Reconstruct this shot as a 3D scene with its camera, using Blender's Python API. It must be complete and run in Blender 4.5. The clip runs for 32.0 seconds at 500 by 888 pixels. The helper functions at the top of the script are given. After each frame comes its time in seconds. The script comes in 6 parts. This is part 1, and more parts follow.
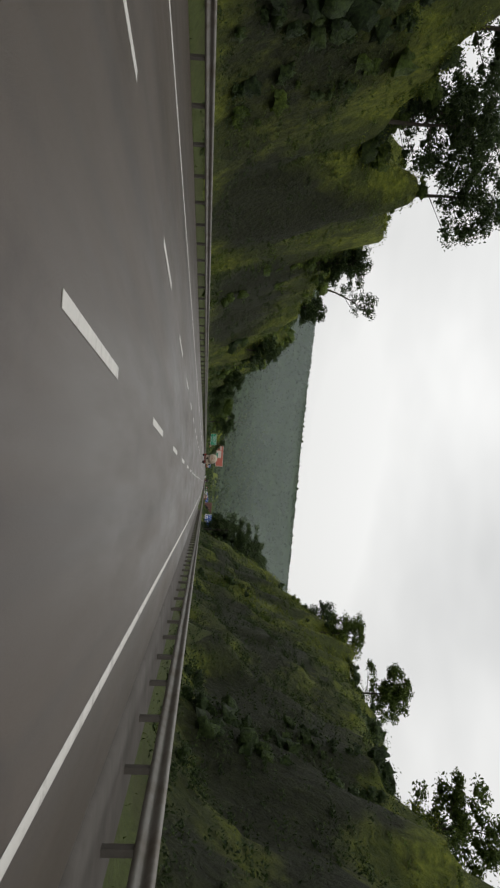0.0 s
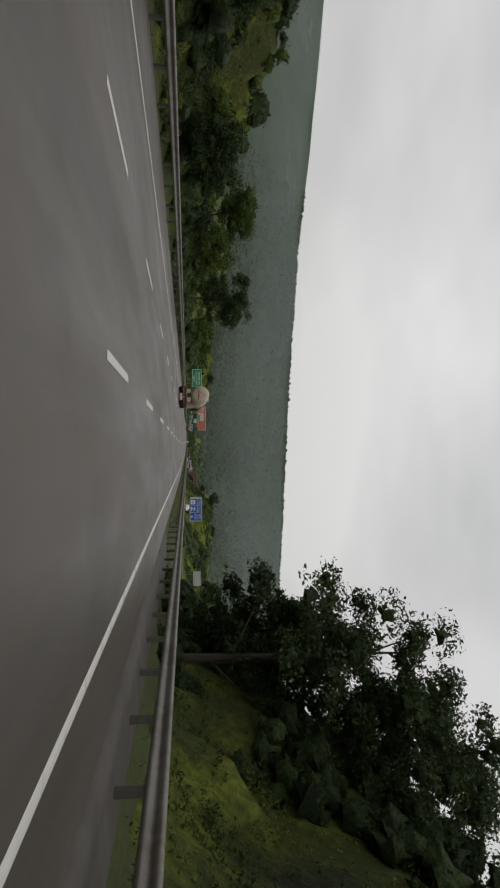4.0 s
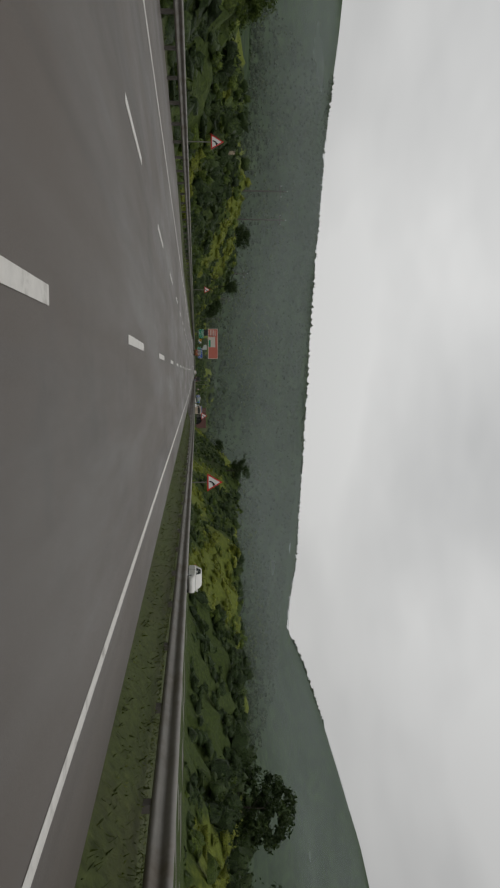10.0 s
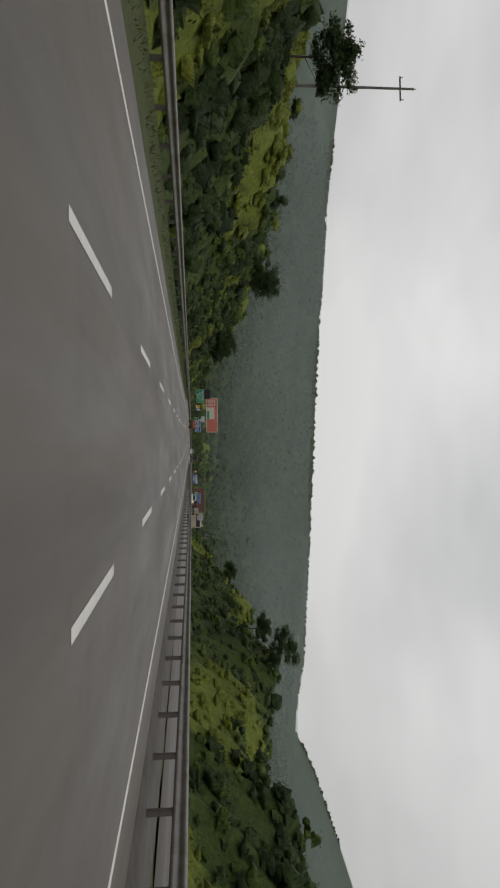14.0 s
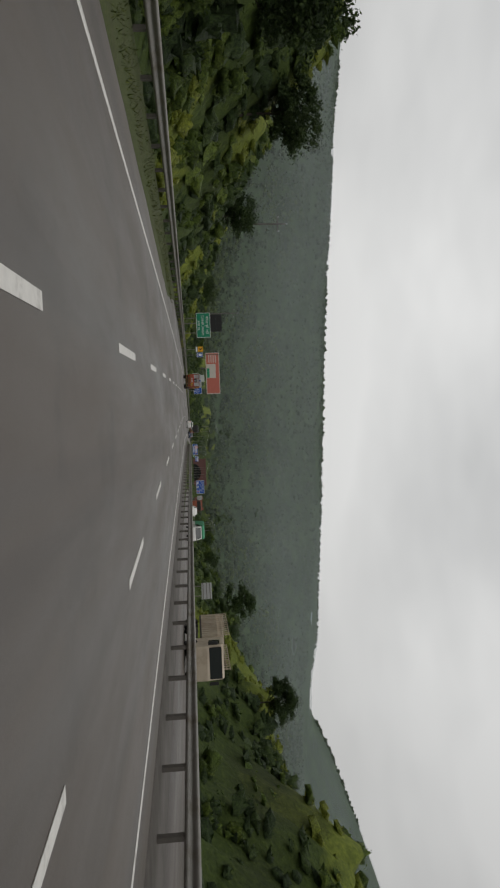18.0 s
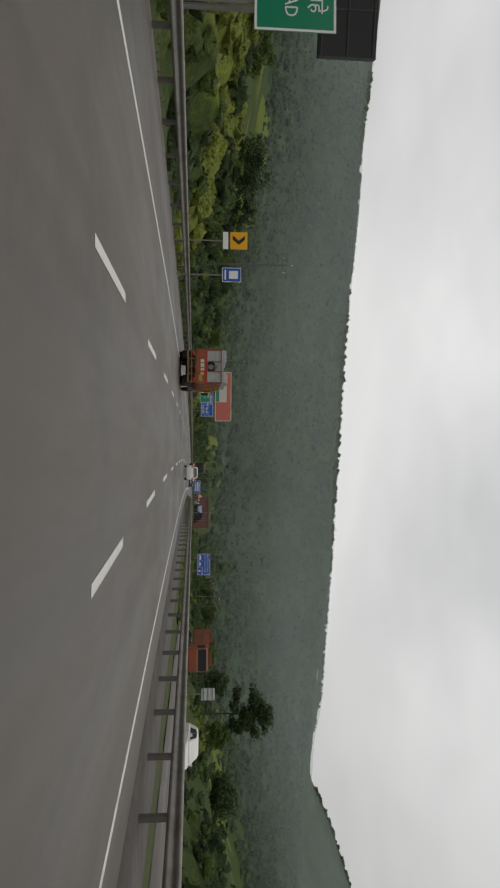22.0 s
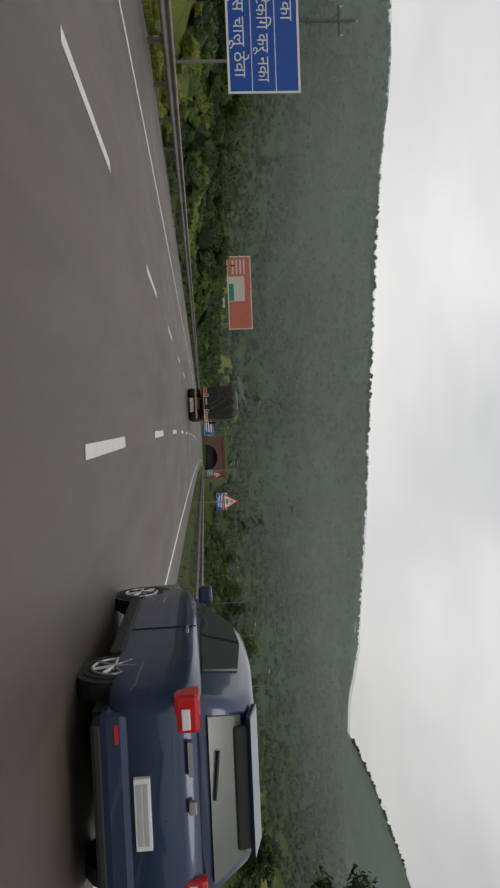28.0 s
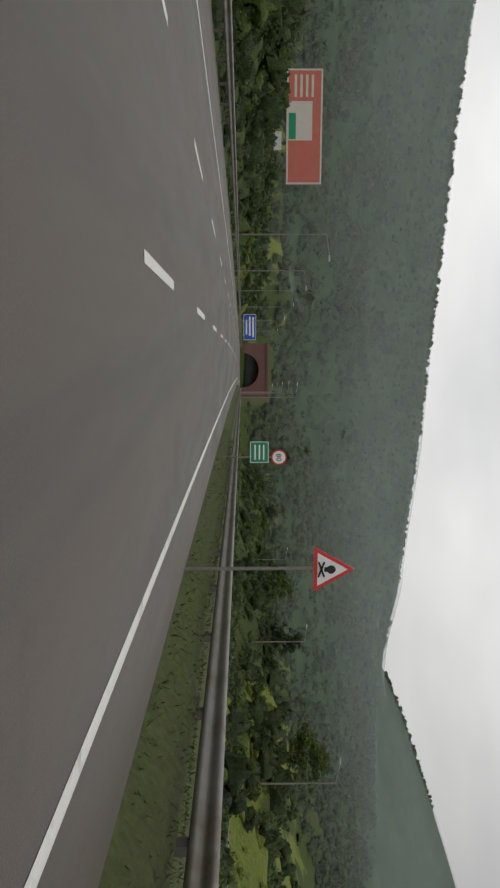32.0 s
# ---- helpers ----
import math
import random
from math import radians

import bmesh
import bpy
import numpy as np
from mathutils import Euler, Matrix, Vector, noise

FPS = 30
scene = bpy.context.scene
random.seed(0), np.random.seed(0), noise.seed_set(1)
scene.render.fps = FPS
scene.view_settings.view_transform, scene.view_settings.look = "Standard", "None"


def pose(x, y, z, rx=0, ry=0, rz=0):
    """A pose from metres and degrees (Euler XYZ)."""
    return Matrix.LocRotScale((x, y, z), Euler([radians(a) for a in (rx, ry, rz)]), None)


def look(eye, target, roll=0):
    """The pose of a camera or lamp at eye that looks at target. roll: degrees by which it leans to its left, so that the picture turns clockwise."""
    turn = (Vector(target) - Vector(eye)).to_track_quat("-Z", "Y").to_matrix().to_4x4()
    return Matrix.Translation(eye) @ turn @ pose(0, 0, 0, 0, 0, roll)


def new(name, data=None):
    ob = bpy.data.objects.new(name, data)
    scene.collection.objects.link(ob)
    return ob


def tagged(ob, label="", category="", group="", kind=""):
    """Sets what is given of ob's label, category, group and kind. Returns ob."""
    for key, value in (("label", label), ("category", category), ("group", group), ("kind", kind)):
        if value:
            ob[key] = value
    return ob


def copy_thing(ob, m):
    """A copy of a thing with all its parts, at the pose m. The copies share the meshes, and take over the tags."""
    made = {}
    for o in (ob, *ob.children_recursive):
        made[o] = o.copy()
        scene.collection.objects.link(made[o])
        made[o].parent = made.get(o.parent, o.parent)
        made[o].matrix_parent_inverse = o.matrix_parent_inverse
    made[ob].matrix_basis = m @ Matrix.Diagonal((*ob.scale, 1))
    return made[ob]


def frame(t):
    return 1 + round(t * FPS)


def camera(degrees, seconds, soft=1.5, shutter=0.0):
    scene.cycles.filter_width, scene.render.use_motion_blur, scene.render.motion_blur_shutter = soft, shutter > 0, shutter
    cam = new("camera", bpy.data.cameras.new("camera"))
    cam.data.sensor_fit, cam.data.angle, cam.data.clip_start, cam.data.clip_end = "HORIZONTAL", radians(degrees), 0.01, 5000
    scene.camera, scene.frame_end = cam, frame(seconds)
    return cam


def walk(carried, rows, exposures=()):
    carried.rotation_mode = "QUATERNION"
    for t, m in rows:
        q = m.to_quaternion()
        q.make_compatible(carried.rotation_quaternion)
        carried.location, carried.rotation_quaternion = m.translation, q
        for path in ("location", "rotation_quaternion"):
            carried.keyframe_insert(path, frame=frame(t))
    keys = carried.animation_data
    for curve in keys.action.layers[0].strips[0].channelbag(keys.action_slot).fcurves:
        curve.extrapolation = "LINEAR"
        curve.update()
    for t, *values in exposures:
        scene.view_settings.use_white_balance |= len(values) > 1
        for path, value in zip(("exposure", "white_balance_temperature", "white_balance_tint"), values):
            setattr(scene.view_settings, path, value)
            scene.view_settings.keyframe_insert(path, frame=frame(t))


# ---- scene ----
cam = camera(39.49, 32.0, 2.2)
PATH = [
    (0, look((1.38, -5.03, 1.131), (-0.066, 14.883, 2.348), 93.10)),
    (0.5, look((1.41, 7.37, 1.087), (0.317, 27.279, 2.645), 93.57)),
    (1, look((1.37, 19.11, 1.086), (0.312, 39.020, 2.646), 91.70)),
    (1.5, look((1.23, 30.97, 1.087), (0.612, 50.859, 3.126), 89.40)),
    (2, look((1.28, 42.88, 1.109), (1.539, 62.733, 3.486), 88.16)),
    (2.5, look((1.07, 54.63, 1.084), (0.799, 74.493, 3.371), 88.26)),
    (3, look((0.81, 66.32, 1.079), (0.193, 86.194, 3.191), 91.56)),
    (3.5, look((0.65, 78.04, 1.077), (0.036, 97.933, 3.031), 90.67)),
    (4, look((0.66, 89.90, 1.081), (0.228, 109.812, 2.863), 89.81)),
    (4.5, look((0.50, 101.87, 1.081), (0.374, 121.819, 2.510), 90.09)),
    (5, look((0.35, 113.98, 1.080), (0.334, 133.920, 2.668), 90.39)),
    (5.5, look((0.24, 126.22, 1.080), (0.126, 146.119, 3.052), 91.21)),
    (6, look((0.20, 138.56, 1.080), (-0.234, 158.428, 3.375), 92.48)),
    (6.5, look((0.25, 151.03, 1.081), (-0.738, 170.873, 3.350), 92.47)),
    (7, look((0.39, 163.61, 1.079), (-1.427, 183.464, 2.690), 85.97)),
    (7.5, look((-0.00, 176.24, 1.080), (-1.562, 196.118, 2.639), 85.00)),
    (8, look((-0.26, 188.60, 1.083), (-1.346, 208.498, 2.789), 87.45)),
    (8.5, look((-0.70, 201.23, 1.099), (-0.492, 221.161, 2.772), 89.57)),
    (9, look((-1.04, 213.68, 1.149), (-0.634, 233.534, 3.505), 91.33)),
    (9.5, look((-1.60, 226.69, 1.098), (-0.088, 246.536, 3.044), 92.01)),
    (10, look((-2.21, 239.62, 1.076), (-0.707, 259.503, 2.616), 89.62)),
    (10.5, look((-2.76, 252.44, 1.073), (-2.060, 272.417, 1.626), 88.27)),
    (11, look((-3.37, 265.17, 1.076), (-3.511, 285.167, 1.383), 87.30)),
    (11.5, look((-4.03, 277.61, 1.079), (-4.151, 297.604, 1.403), 87.43)),
    (12, look((-4.73, 289.72, 1.084), (-4.918, 309.693, 2.038), 87.82)),
    (12.5, look((-5.41, 301.41, 1.093), (-5.586, 321.388, 2.096), 87.19)),
    (13, look((-6.07, 313.14, 1.104), (-6.149, 333.087, 2.489), 88.42)),
    (13.5, look((-6.40, 324.91, 1.084), (-6.836, 344.846, 2.626), 88.44)),
    (14, look((-6.97, 336.60, 1.079), (-7.542, 356.520, 2.735), 89.40)),
    (14.5, look((-7.60, 348.19, 1.079), (-8.113, 368.106, 2.782), 90.18)),
    (15, look((-8.25, 359.68, 1.079), (-8.566, 379.604, 2.744), 90.49)),
    (15.5, look((-8.94, 371.07, 1.092), (-8.950, 391.017, 2.609), 89.81)),
    (16, look((-9.55, 382.40, 1.140), (-9.180, 402.356, 2.378), 86.89)),
    (16.5, look((-9.78, 393.63, 1.092), (-9.230, 413.572, 2.450), 87.69)),
    (17, look((-10.24, 404.81, 1.078), (-9.546, 424.760, 2.317), 88.34)),
    (17.5, look((-10.70, 416.14, 1.077), (-10.082, 436.094, 2.270), 88.64)),
    (18, look((-11.34, 427.58, 1.079), (-10.773, 447.498, 2.743), 87.62)),
    (18.5, look((-11.88, 438.58, 1.087), (-10.897, 458.498, 2.618), 88.45)),
    (19, look((-12.14, 449.12, 1.110), (-11.889, 469.034, 2.954), 87.48)),
    (19.5, look((-12.47, 459.30, 1.086), (-12.086, 479.249, 2.422), 89.12)),
    (20, look((-12.68, 469.76, 1.081), (-12.415, 489.727, 2.212), 86.84)),
    (20.5, look((-13.07, 480.45, 1.088), (-12.952, 500.383, 2.763), 88.29)),
    (21, look((-13.17, 491.20, 1.098), (-12.926, 511.131, 2.700), 89.62)),
    (21.5, look((-13.48, 501.70, 1.085), (-13.461, 521.631, 2.784), 90.60)),
    (22, look((-13.82, 512.28, 1.079), (-14.152, 532.209, 2.682), 90.48)),
    (22.5, look((-14.13, 522.85, 1.084), (-14.652, 542.791, 2.589), 89.95)),
    (23, look((-14.45, 533.37, 1.106), (-15.521, 553.292, 2.503), 90.77)),
    (23.5, look((-14.72, 543.79, 1.086), (-15.482, 563.730, 2.362), 88.02)),
    (24, look((-14.88, 554.21, 1.078), (-15.237, 574.175, 2.192), 88.22)),
    (24.5, look((-14.92, 564.64, 1.078), (-14.745, 584.600, 2.275), 88.06)),
    (25, look((-14.90, 575.20, 1.079), (-14.438, 595.148, 2.394), 89.09)),
    (25.5, look((-14.70, 585.80, 1.080), (-14.032, 605.739, 2.500), 89.71)),
    (26, look((-14.35, 596.38, 1.082), (-13.405, 616.303, 2.549), 89.53)),
    (26.5, look((-13.75, 606.87, 1.089), (-12.299, 626.764, 2.498), 88.60)),
    (27, look((-12.97, 617.18, 1.080), (-10.603, 637.006, 2.278), 87.62)),
    (27.5, look((-12.31, 627.29, 1.093), (-9.355, 647.041, 2.136), 85.82)),
    (28, look((-11.95, 637.42, 1.117), (-10.220, 657.306, 2.426), 87.45)),
    (28.5, look((-11.21, 647.90, 1.084), (-9.968, 667.804, 2.551), 86.14)),
    (29, look((-10.54, 658.47, 1.072), (-9.027, 678.332, 2.900), 88.32)),
    (29.5, look((-9.60, 668.97, 1.084), (-7.608, 688.847, 2.016), 89.24)),
    (30, look((-8.69, 679.38, 1.132), (-6.503, 699.249, 1.700), 87.69)),
    (30.5, look((-7.86, 689.71, 1.091), (-5.762, 709.560, 2.271), 90.67)),
    (31, look((-6.80, 699.81, 1.085), (-3.500, 719.486, 2.522), 95.46)),
    (31.5, look((-5.83, 709.56, 1.085), (-2.096, 729.206, 1.546), 90.25)),
    (32, look((-4.89, 719.18, 1.079), (-0.641, 738.720, 1.287), 89.80)),
]
EXPOSURES = [(0, 0.12), (2, -0.06), (4, -0.22), (7, -0.38), (9, -0.36), (13, -0.24), (19, -0.2), (24, -0.1), (28, -0.04), (32, 0.07)]
walk(cam, PATH, EXPOSURES)

# ---- world: a bright overcast monsoon sky ----
world = bpy.data.worlds.new("overcast_sky")
scene.world = world
world.use_nodes = True
wn, wl = world.node_tree.nodes, world.node_tree.links
wn.clear()
w_out = wn.new("ShaderNodeOutputWorld")
w_bg = wn.new("ShaderNodeBackground")
w_sky = wn.new("ShaderNodeTexSky")
w_sky.sky_type, w_sky.sun_disc = "NISHITA", False
w_sky.sun_elevation, w_sky.sun_rotation = radians(58), radians(70)
w_sky.air_density, w_sky.dust_density, w_sky.ozone_density = 1.2, 5.0, 1.0
w_coord = wn.new("ShaderNodeTexCoord")
w_map = wn.new("ShaderNodeMapping")
w_map.inputs["Scale"].default_value = (1.0, 1.0, 2.6)
w_noise = wn.new("ShaderNodeTexNoise")
w_noise.inputs["Scale"].default_value, w_noise.inputs["Detail"].default_value = 1.5, 4.0
w_noise.inputs["Roughness"].default_value = 0.45
w_ramp = wn.new("ShaderNodeValToRGB")
w_ramp.color_ramp.elements[0].position, w_ramp.color_ramp.elements[0].color = 0.32, (0.46, 0.465, 0.462, 1)
w_ramp.color_ramp.elements[1].position, w_ramp.color_ramp.elements[1].color = 0.66, (0.88, 0.88, 0.865, 1)
w_mix = wn.new("ShaderNodeMix")
w_mix.data_type = "RGBA"
w_mix.inputs["Factor"].default_value = 0.94
w_bg.inputs["Strength"].default_value = 1.0
w_dim = wn.new("ShaderNodeVectorMath")
w_dim.operation = "SCALE"
w_dim.inputs["Scale"].default_value = 0.09
wl.new(w_coord.outputs["Generated"], w_map.inputs["Vector"])
wl.new(w_map.outputs["Vector"], w_noise.inputs["Vector"])
wl.new(w_noise.outputs["Fac"], w_ramp.inputs["Fac"])
wl.new(w_sky.outputs["Color"], w_dim.inputs[0])
wl.new(w_dim.outputs["Vector"], w_mix.inputs["A"])
wl.new(w_ramp.outputs["Color"], w_mix.inputs["B"])
w_split = wn.new("ShaderNodeSeparateXYZ")
w_east = wn.new("ShaderNodeMapRange")
w_east.interpolation_type = "SMOOTHSTEP"
w_east.inputs["From Min"].default_value, w_east.inputs["From Max"].default_value = 0.0, 0.9
w_east.inputs["To Min"].default_value, w_east.inputs["To Max"].default_value = 1.05, 0.62
w_cover = wn.new("ShaderNodeVectorMath")
w_cover.operation = "SCALE"
wl.new(w_coord.outputs["Generated"], w_split.inputs["Vector"])
wl.new(w_split.outputs["X"], w_east.inputs["Value"])
wl.new(w_mix.outputs["Result"], w_cover.inputs[0])
w_low = wn.new("ShaderNodeMapRange")
w_low.interpolation_type = "SMOOTHSTEP"
w_low.inputs["From Min"].default_value, w_low.inputs["From Max"].default_value = 0.05, 0.42
w_low.inputs["To Min"].default_value, w_low.inputs["To Max"].default_value = 0.85, 1.03
w_both = wn.new("ShaderNodeMath")
w_both.operation = "MULTIPLY"
wl.new(w_split.outputs["Z"], w_low.inputs["Value"])
wl.new(w_east.outputs["Result"], w_both.inputs[0])
wl.new(w_low.outputs["Result"], w_both.inputs[1])
wl.new(w_both.outputs["Value"], w_cover.inputs["Scale"])
wl.new(w_cover.outputs["Vector"], w_bg.inputs["Color"])
wl.new(w_bg.outputs["Background"], w_out.inputs["Surface"])

sun_data = bpy.data.lights.new("sun", "SUN")
sun_data.energy, sun_data.angle, sun_data.color = 0.6, radians(25), (1.0, 0.97, 0.93)
sun = new("sun", sun_data)
sun.matrix_world = look((40, -30, 90), (0, 20, 0))

# ---- materials ----
def shader(name, rough=0.6, metal=0.0, spec=0.5):
    m = bpy.data.materials.new(name)
    m.use_nodes = True
    nt = m.node_tree
    b = nt.nodes["Principled BSDF"]
    b.inputs["Roughness"].default_value, b.inputs["Metallic"].default_value = rough, metal
    b.inputs["Specular IOR Level"].default_value = spec
    return m, nt, b


def noise_node(nt, scale, detail=4.0, rough=0.55, coords="Object", stretch=None):
    tc = nt.nodes.new("ShaderNodeTexCoord")
    n = nt.nodes.new("ShaderNodeTexNoise")
    n.inputs["Scale"].default_value, n.inputs["Detail"].default_value, n.inputs["Roughness"].default_value = scale, detail, rough
    if stretch:
        mp = nt.nodes.new("ShaderNodeMapping")
        mp.inputs["Scale"].default_value = stretch
        nt.links.new(tc.outputs[coords], mp.inputs["Vector"])
        nt.links.new(mp.outputs["Vector"], n.inputs["Vector"])
    else:
        nt.links.new(tc.outputs[coords], n.inputs["Vector"])
    return n.outputs["Fac"]


def ramp(nt, fac, stops):
    r = nt.nodes.new("ShaderNodeValToRGB")
    e = r.color_ramp.elements
    while len(e) < len(stops):
        e.new(0.5)
    for k, (p, c) in enumerate(stops):
        e[k].position, e[k].color = p, (*c, 1)
    nt.links.new(fac, r.inputs["Fac"])
    return r.outputs["Color"]


def blend(nt, a, b, fac, mode="MIX"):
    m = nt.nodes.new("ShaderNodeMix")
    m.data_type, m.blend_type = "RGBA", mode
    for key, v in (("A", a), ("B", b), ("Factor", fac)):
        if isinstance(v, (int, float)):
            m.inputs[key].default_value = v
        elif isinstance(v, tuple):
            m.inputs[key].default_value = (*v, 1)
        else:
            nt.links.new(v, m.inputs[key])
    return m.outputs["Result"]


def bump(nt, b, height, strength=0.3, distance=0.02):
    n = nt.nodes.new("ShaderNodeBump")
    n.inputs["Strength"].default_value, n.inputs["Distance"].default_value = strength, distance
    nt.links.new(height, n.inputs["Height"])
    nt.links.new(n.outputs["Normal"], b.inputs["Normal"])


def plain(name, color, rough=0.5, metal=0.0, spot=0.25, scale=6.0, spec=0.5, coat=0.0, dirt=None, dirt_at=0.62):
    """Paint, metal or plastic with mottling and a little dirt."""
    m, nt, b = shader(name, rough, metal, spec)
    n1 = noise_node(nt, scale, 5.0, 0.6)
    c = blend(nt, color, tuple(v * (1 - spot) for v in color), n1)
    if dirt:
        n2 = noise_node(nt, scale * 0.35, 6.0, 0.65)
        mask = ramp(nt, n2, [(dirt_at - 0.12, (0, 0, 0)), (dirt_at + 0.12, (1, 1, 1))])
        c = blend(nt, c, dirt, mask)
    nt.links.new(c, b.inputs["Base Color"])
    b.inputs["Coat Weight"].default_value = coat
    rr = nt.nodes.new("ShaderNodeMapRange")
    rr.inputs["To Min"].default_value, rr.inputs["To Max"].default_value = max(0.03, rough - 0.08), min(1, rough + 0.12)
    nt.links.new(n1, rr.inputs["Value"])
    nt.links.new(rr.outputs["Result"], b.inputs["Roughness"])
    return m


def leaf_material(name, dark, mid, light):
    """Foliage: every clump and leaf has its own green, mottled darker and lighter with the bumps."""
    m, nt, b = shader(name, 0.62, 0.0, 0.25)
    g = nt.nodes.new("ShaderNodeNewGeometry")
    c = ramp(nt, g.outputs["Random Per Island"], [(0.0, dark), (0.55, mid), (1.0, light)])
    big = noise_node(nt, 0.35, 3.0)
    c = blend(nt, c, blend(nt, c, mid, 0.6), big)
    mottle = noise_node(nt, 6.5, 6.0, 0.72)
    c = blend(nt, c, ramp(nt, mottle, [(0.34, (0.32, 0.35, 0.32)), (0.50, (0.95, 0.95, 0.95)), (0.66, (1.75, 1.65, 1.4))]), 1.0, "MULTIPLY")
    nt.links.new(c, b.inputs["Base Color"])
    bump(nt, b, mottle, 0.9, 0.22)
    tr = nt.nodes.new("ShaderNodeBsdfTranslucent")
    nt.links.new(c, tr.inputs["Color"])
    mx = nt.nodes.new("ShaderNodeMixShader")
    mx.inputs["Fac"].default_value = 0.22
    nt.links.new(b.outputs["BSDF"], mx.inputs[1])
    nt.links.new(tr.outputs["BSDF"], mx.inputs[2])
    nt.links.new(mx.outputs["Shader"], nt.nodes["Material Output"].inputs["Surface"])
    return m


def asphalt_material():
    m, nt, b = shader("wet_asphalt", 0.5, 0.0, 0.5)
    fine = noise_node(nt, 55, 3.0, 0.7)
    patch = noise_node(nt, 0.5, 5.0, 0.6, stretch=(1.0, 0.16, 1.0))
    lanes = noise_node(nt, 0.9, 4.0, 0.55, stretch=(1.0, 0.02, 1.0))
    c = ramp(nt, patch, [(0.3, (0.059, 0.046, 0.036)), (0.7, (0.086, 0.068, 0.054))])
    c = blend(nt, c, blend(nt, c, (0.048, 0.041, 0.036), 0.6), ramp(nt, lanes, [(0.48, (0, 0, 0)), (0.62, (1, 1, 1))]))
    c = blend(nt, c, blend(nt, c, (0.17, 0.152, 0.137), 0.5), ramp(nt, fine, [(0.5, (0, 0, 0)), (0.75, (1, 1, 1))]))
    blot = noise_node(nt, 0.22, 6.0, 0.7)
    c = blend(nt, c, blend(nt, c, (0.034, 0.027, 0.022), 0.55), ramp(nt, blot, [(0.56, (0, 0, 0)), (0.66, (1, 1, 1))]))
    nt.links.new(c, b.inputs["Base Color"])
    r = nt.nodes.new("ShaderNodeMapRange")
    r.inputs["From Min"].default_value, r.inputs["From Max"].default_value = 0.3, 0.7
    r.inputs["To Min"].default_value, r.inputs["To Max"].default_value = 0.36, 0.60
    nt.links.new(patch, r.inputs["Value"])
    nt.links.new(r.outputs["Result"], b.inputs["Roughness"])
    bump(nt, b, fine, 0.5, 0.006)
    return m


def ground_material():
    """Grass, bare earth and dark basalt; rock shows where the ground is steep."""
    m, nt, b = shader("grassy_earth", 0.9, 0.0, 0.2)
    g = nt.nodes.new("ShaderNodeNewGeometry")
    sx = nt.nodes.new("ShaderNodeSeparateXYZ")
    nt.links.new(g.outputs["Normal"], sx.inputs["Vector"])
    fine = noise_node(nt, 2.6, 6.0, 0.65)
    mid = noise_node(nt, 0.5, 5.0, 0.65)
    grain = noise_node(nt, 14.0, 3.0, 0.6)
    at = nt.nodes.new("ShaderNodeAttribute")
    at.attribute_name = "grass_and_rim_light"
    edge = nt.nodes.new("ShaderNodeMath")
    edge.operation = "MULTIPLY_ADD"
    edge.inputs[1].default_value = 0.45
    nt.links.new(mid, edge.inputs[0])
    nt.links.new(at.outputs["Fac"], edge.inputs[2])
    grass = ramp(nt, fine, [(0.28, (0.022, 0.036, 0.009)), (0.55, (0.048, 0.072, 0.014)), (0.78, (0.085, 0.115, 0.022))])
    meadow = ramp(nt, fine, [(0.28, (0.075, 0.098, 0.018)), (0.55, (0.135, 0.165, 0.026)), (0.78, (0.20, 0.225, 0.036))])
    grass = blend(nt, grass, meadow, ramp(nt, edge.outputs[0], [(0.20, (0, 0, 0)), (0.32, (1, 1, 1))]))
    rock = ramp(nt, fine, [(0.3, (0.014, 0.018, 0.008)), (0.6, (0.034, 0.042, 0.014)), (0.8, (0.07, 0.085, 0.022))])
    slope = nt.nodes.new("ShaderNodeMath")
    slope.operation = "MULTIPLY_ADD"
    slope.inputs[1].default_value = 0.30
    nt.links.new(grain, slope.inputs[0])
    nt.links.new(sx.outputs["Z"], slope.inputs[2])
    steep = ramp(nt, slope.outputs[0], [(0.66, (1, 1, 1)), (0.84, (0, 0, 0))])
    c = blend(nt, grass, rock, steep)
    nt.links.new(c, b.inputs["Base Color"])
    bump(nt, b, fine, 0.8, 0.25)
    return m


def verge_material():
    """Trampled wet soil with thin grass."""
    m, nt, b = shader("muddy_verge", 0.85, 0.0, 0.25)
    fine, mid = noise_node(nt, 7.0, 6.0, 0.7), noise_node(nt, 0.9, 4.0, 0.6, stretch=(1.0, 0.3, 1.0))
    c = ramp(nt, fine, [(0.3, (0.034, 0.044, 0.013)), (0.6, (0.070, 0.088, 0.024)), (0.8, (0.112, 0.132, 0.035))])
    c = blend(nt, c, (0.060, 0.048, 0.032), ramp(nt, mid, [(0.46, (0, 0, 0)), (0.62, (0.3, 0.3, 0.3))]))
    nt.links.new(c, b.inputs["Base Color"])
    bump(nt, b, fine, 0.8, 0.06)
    return m


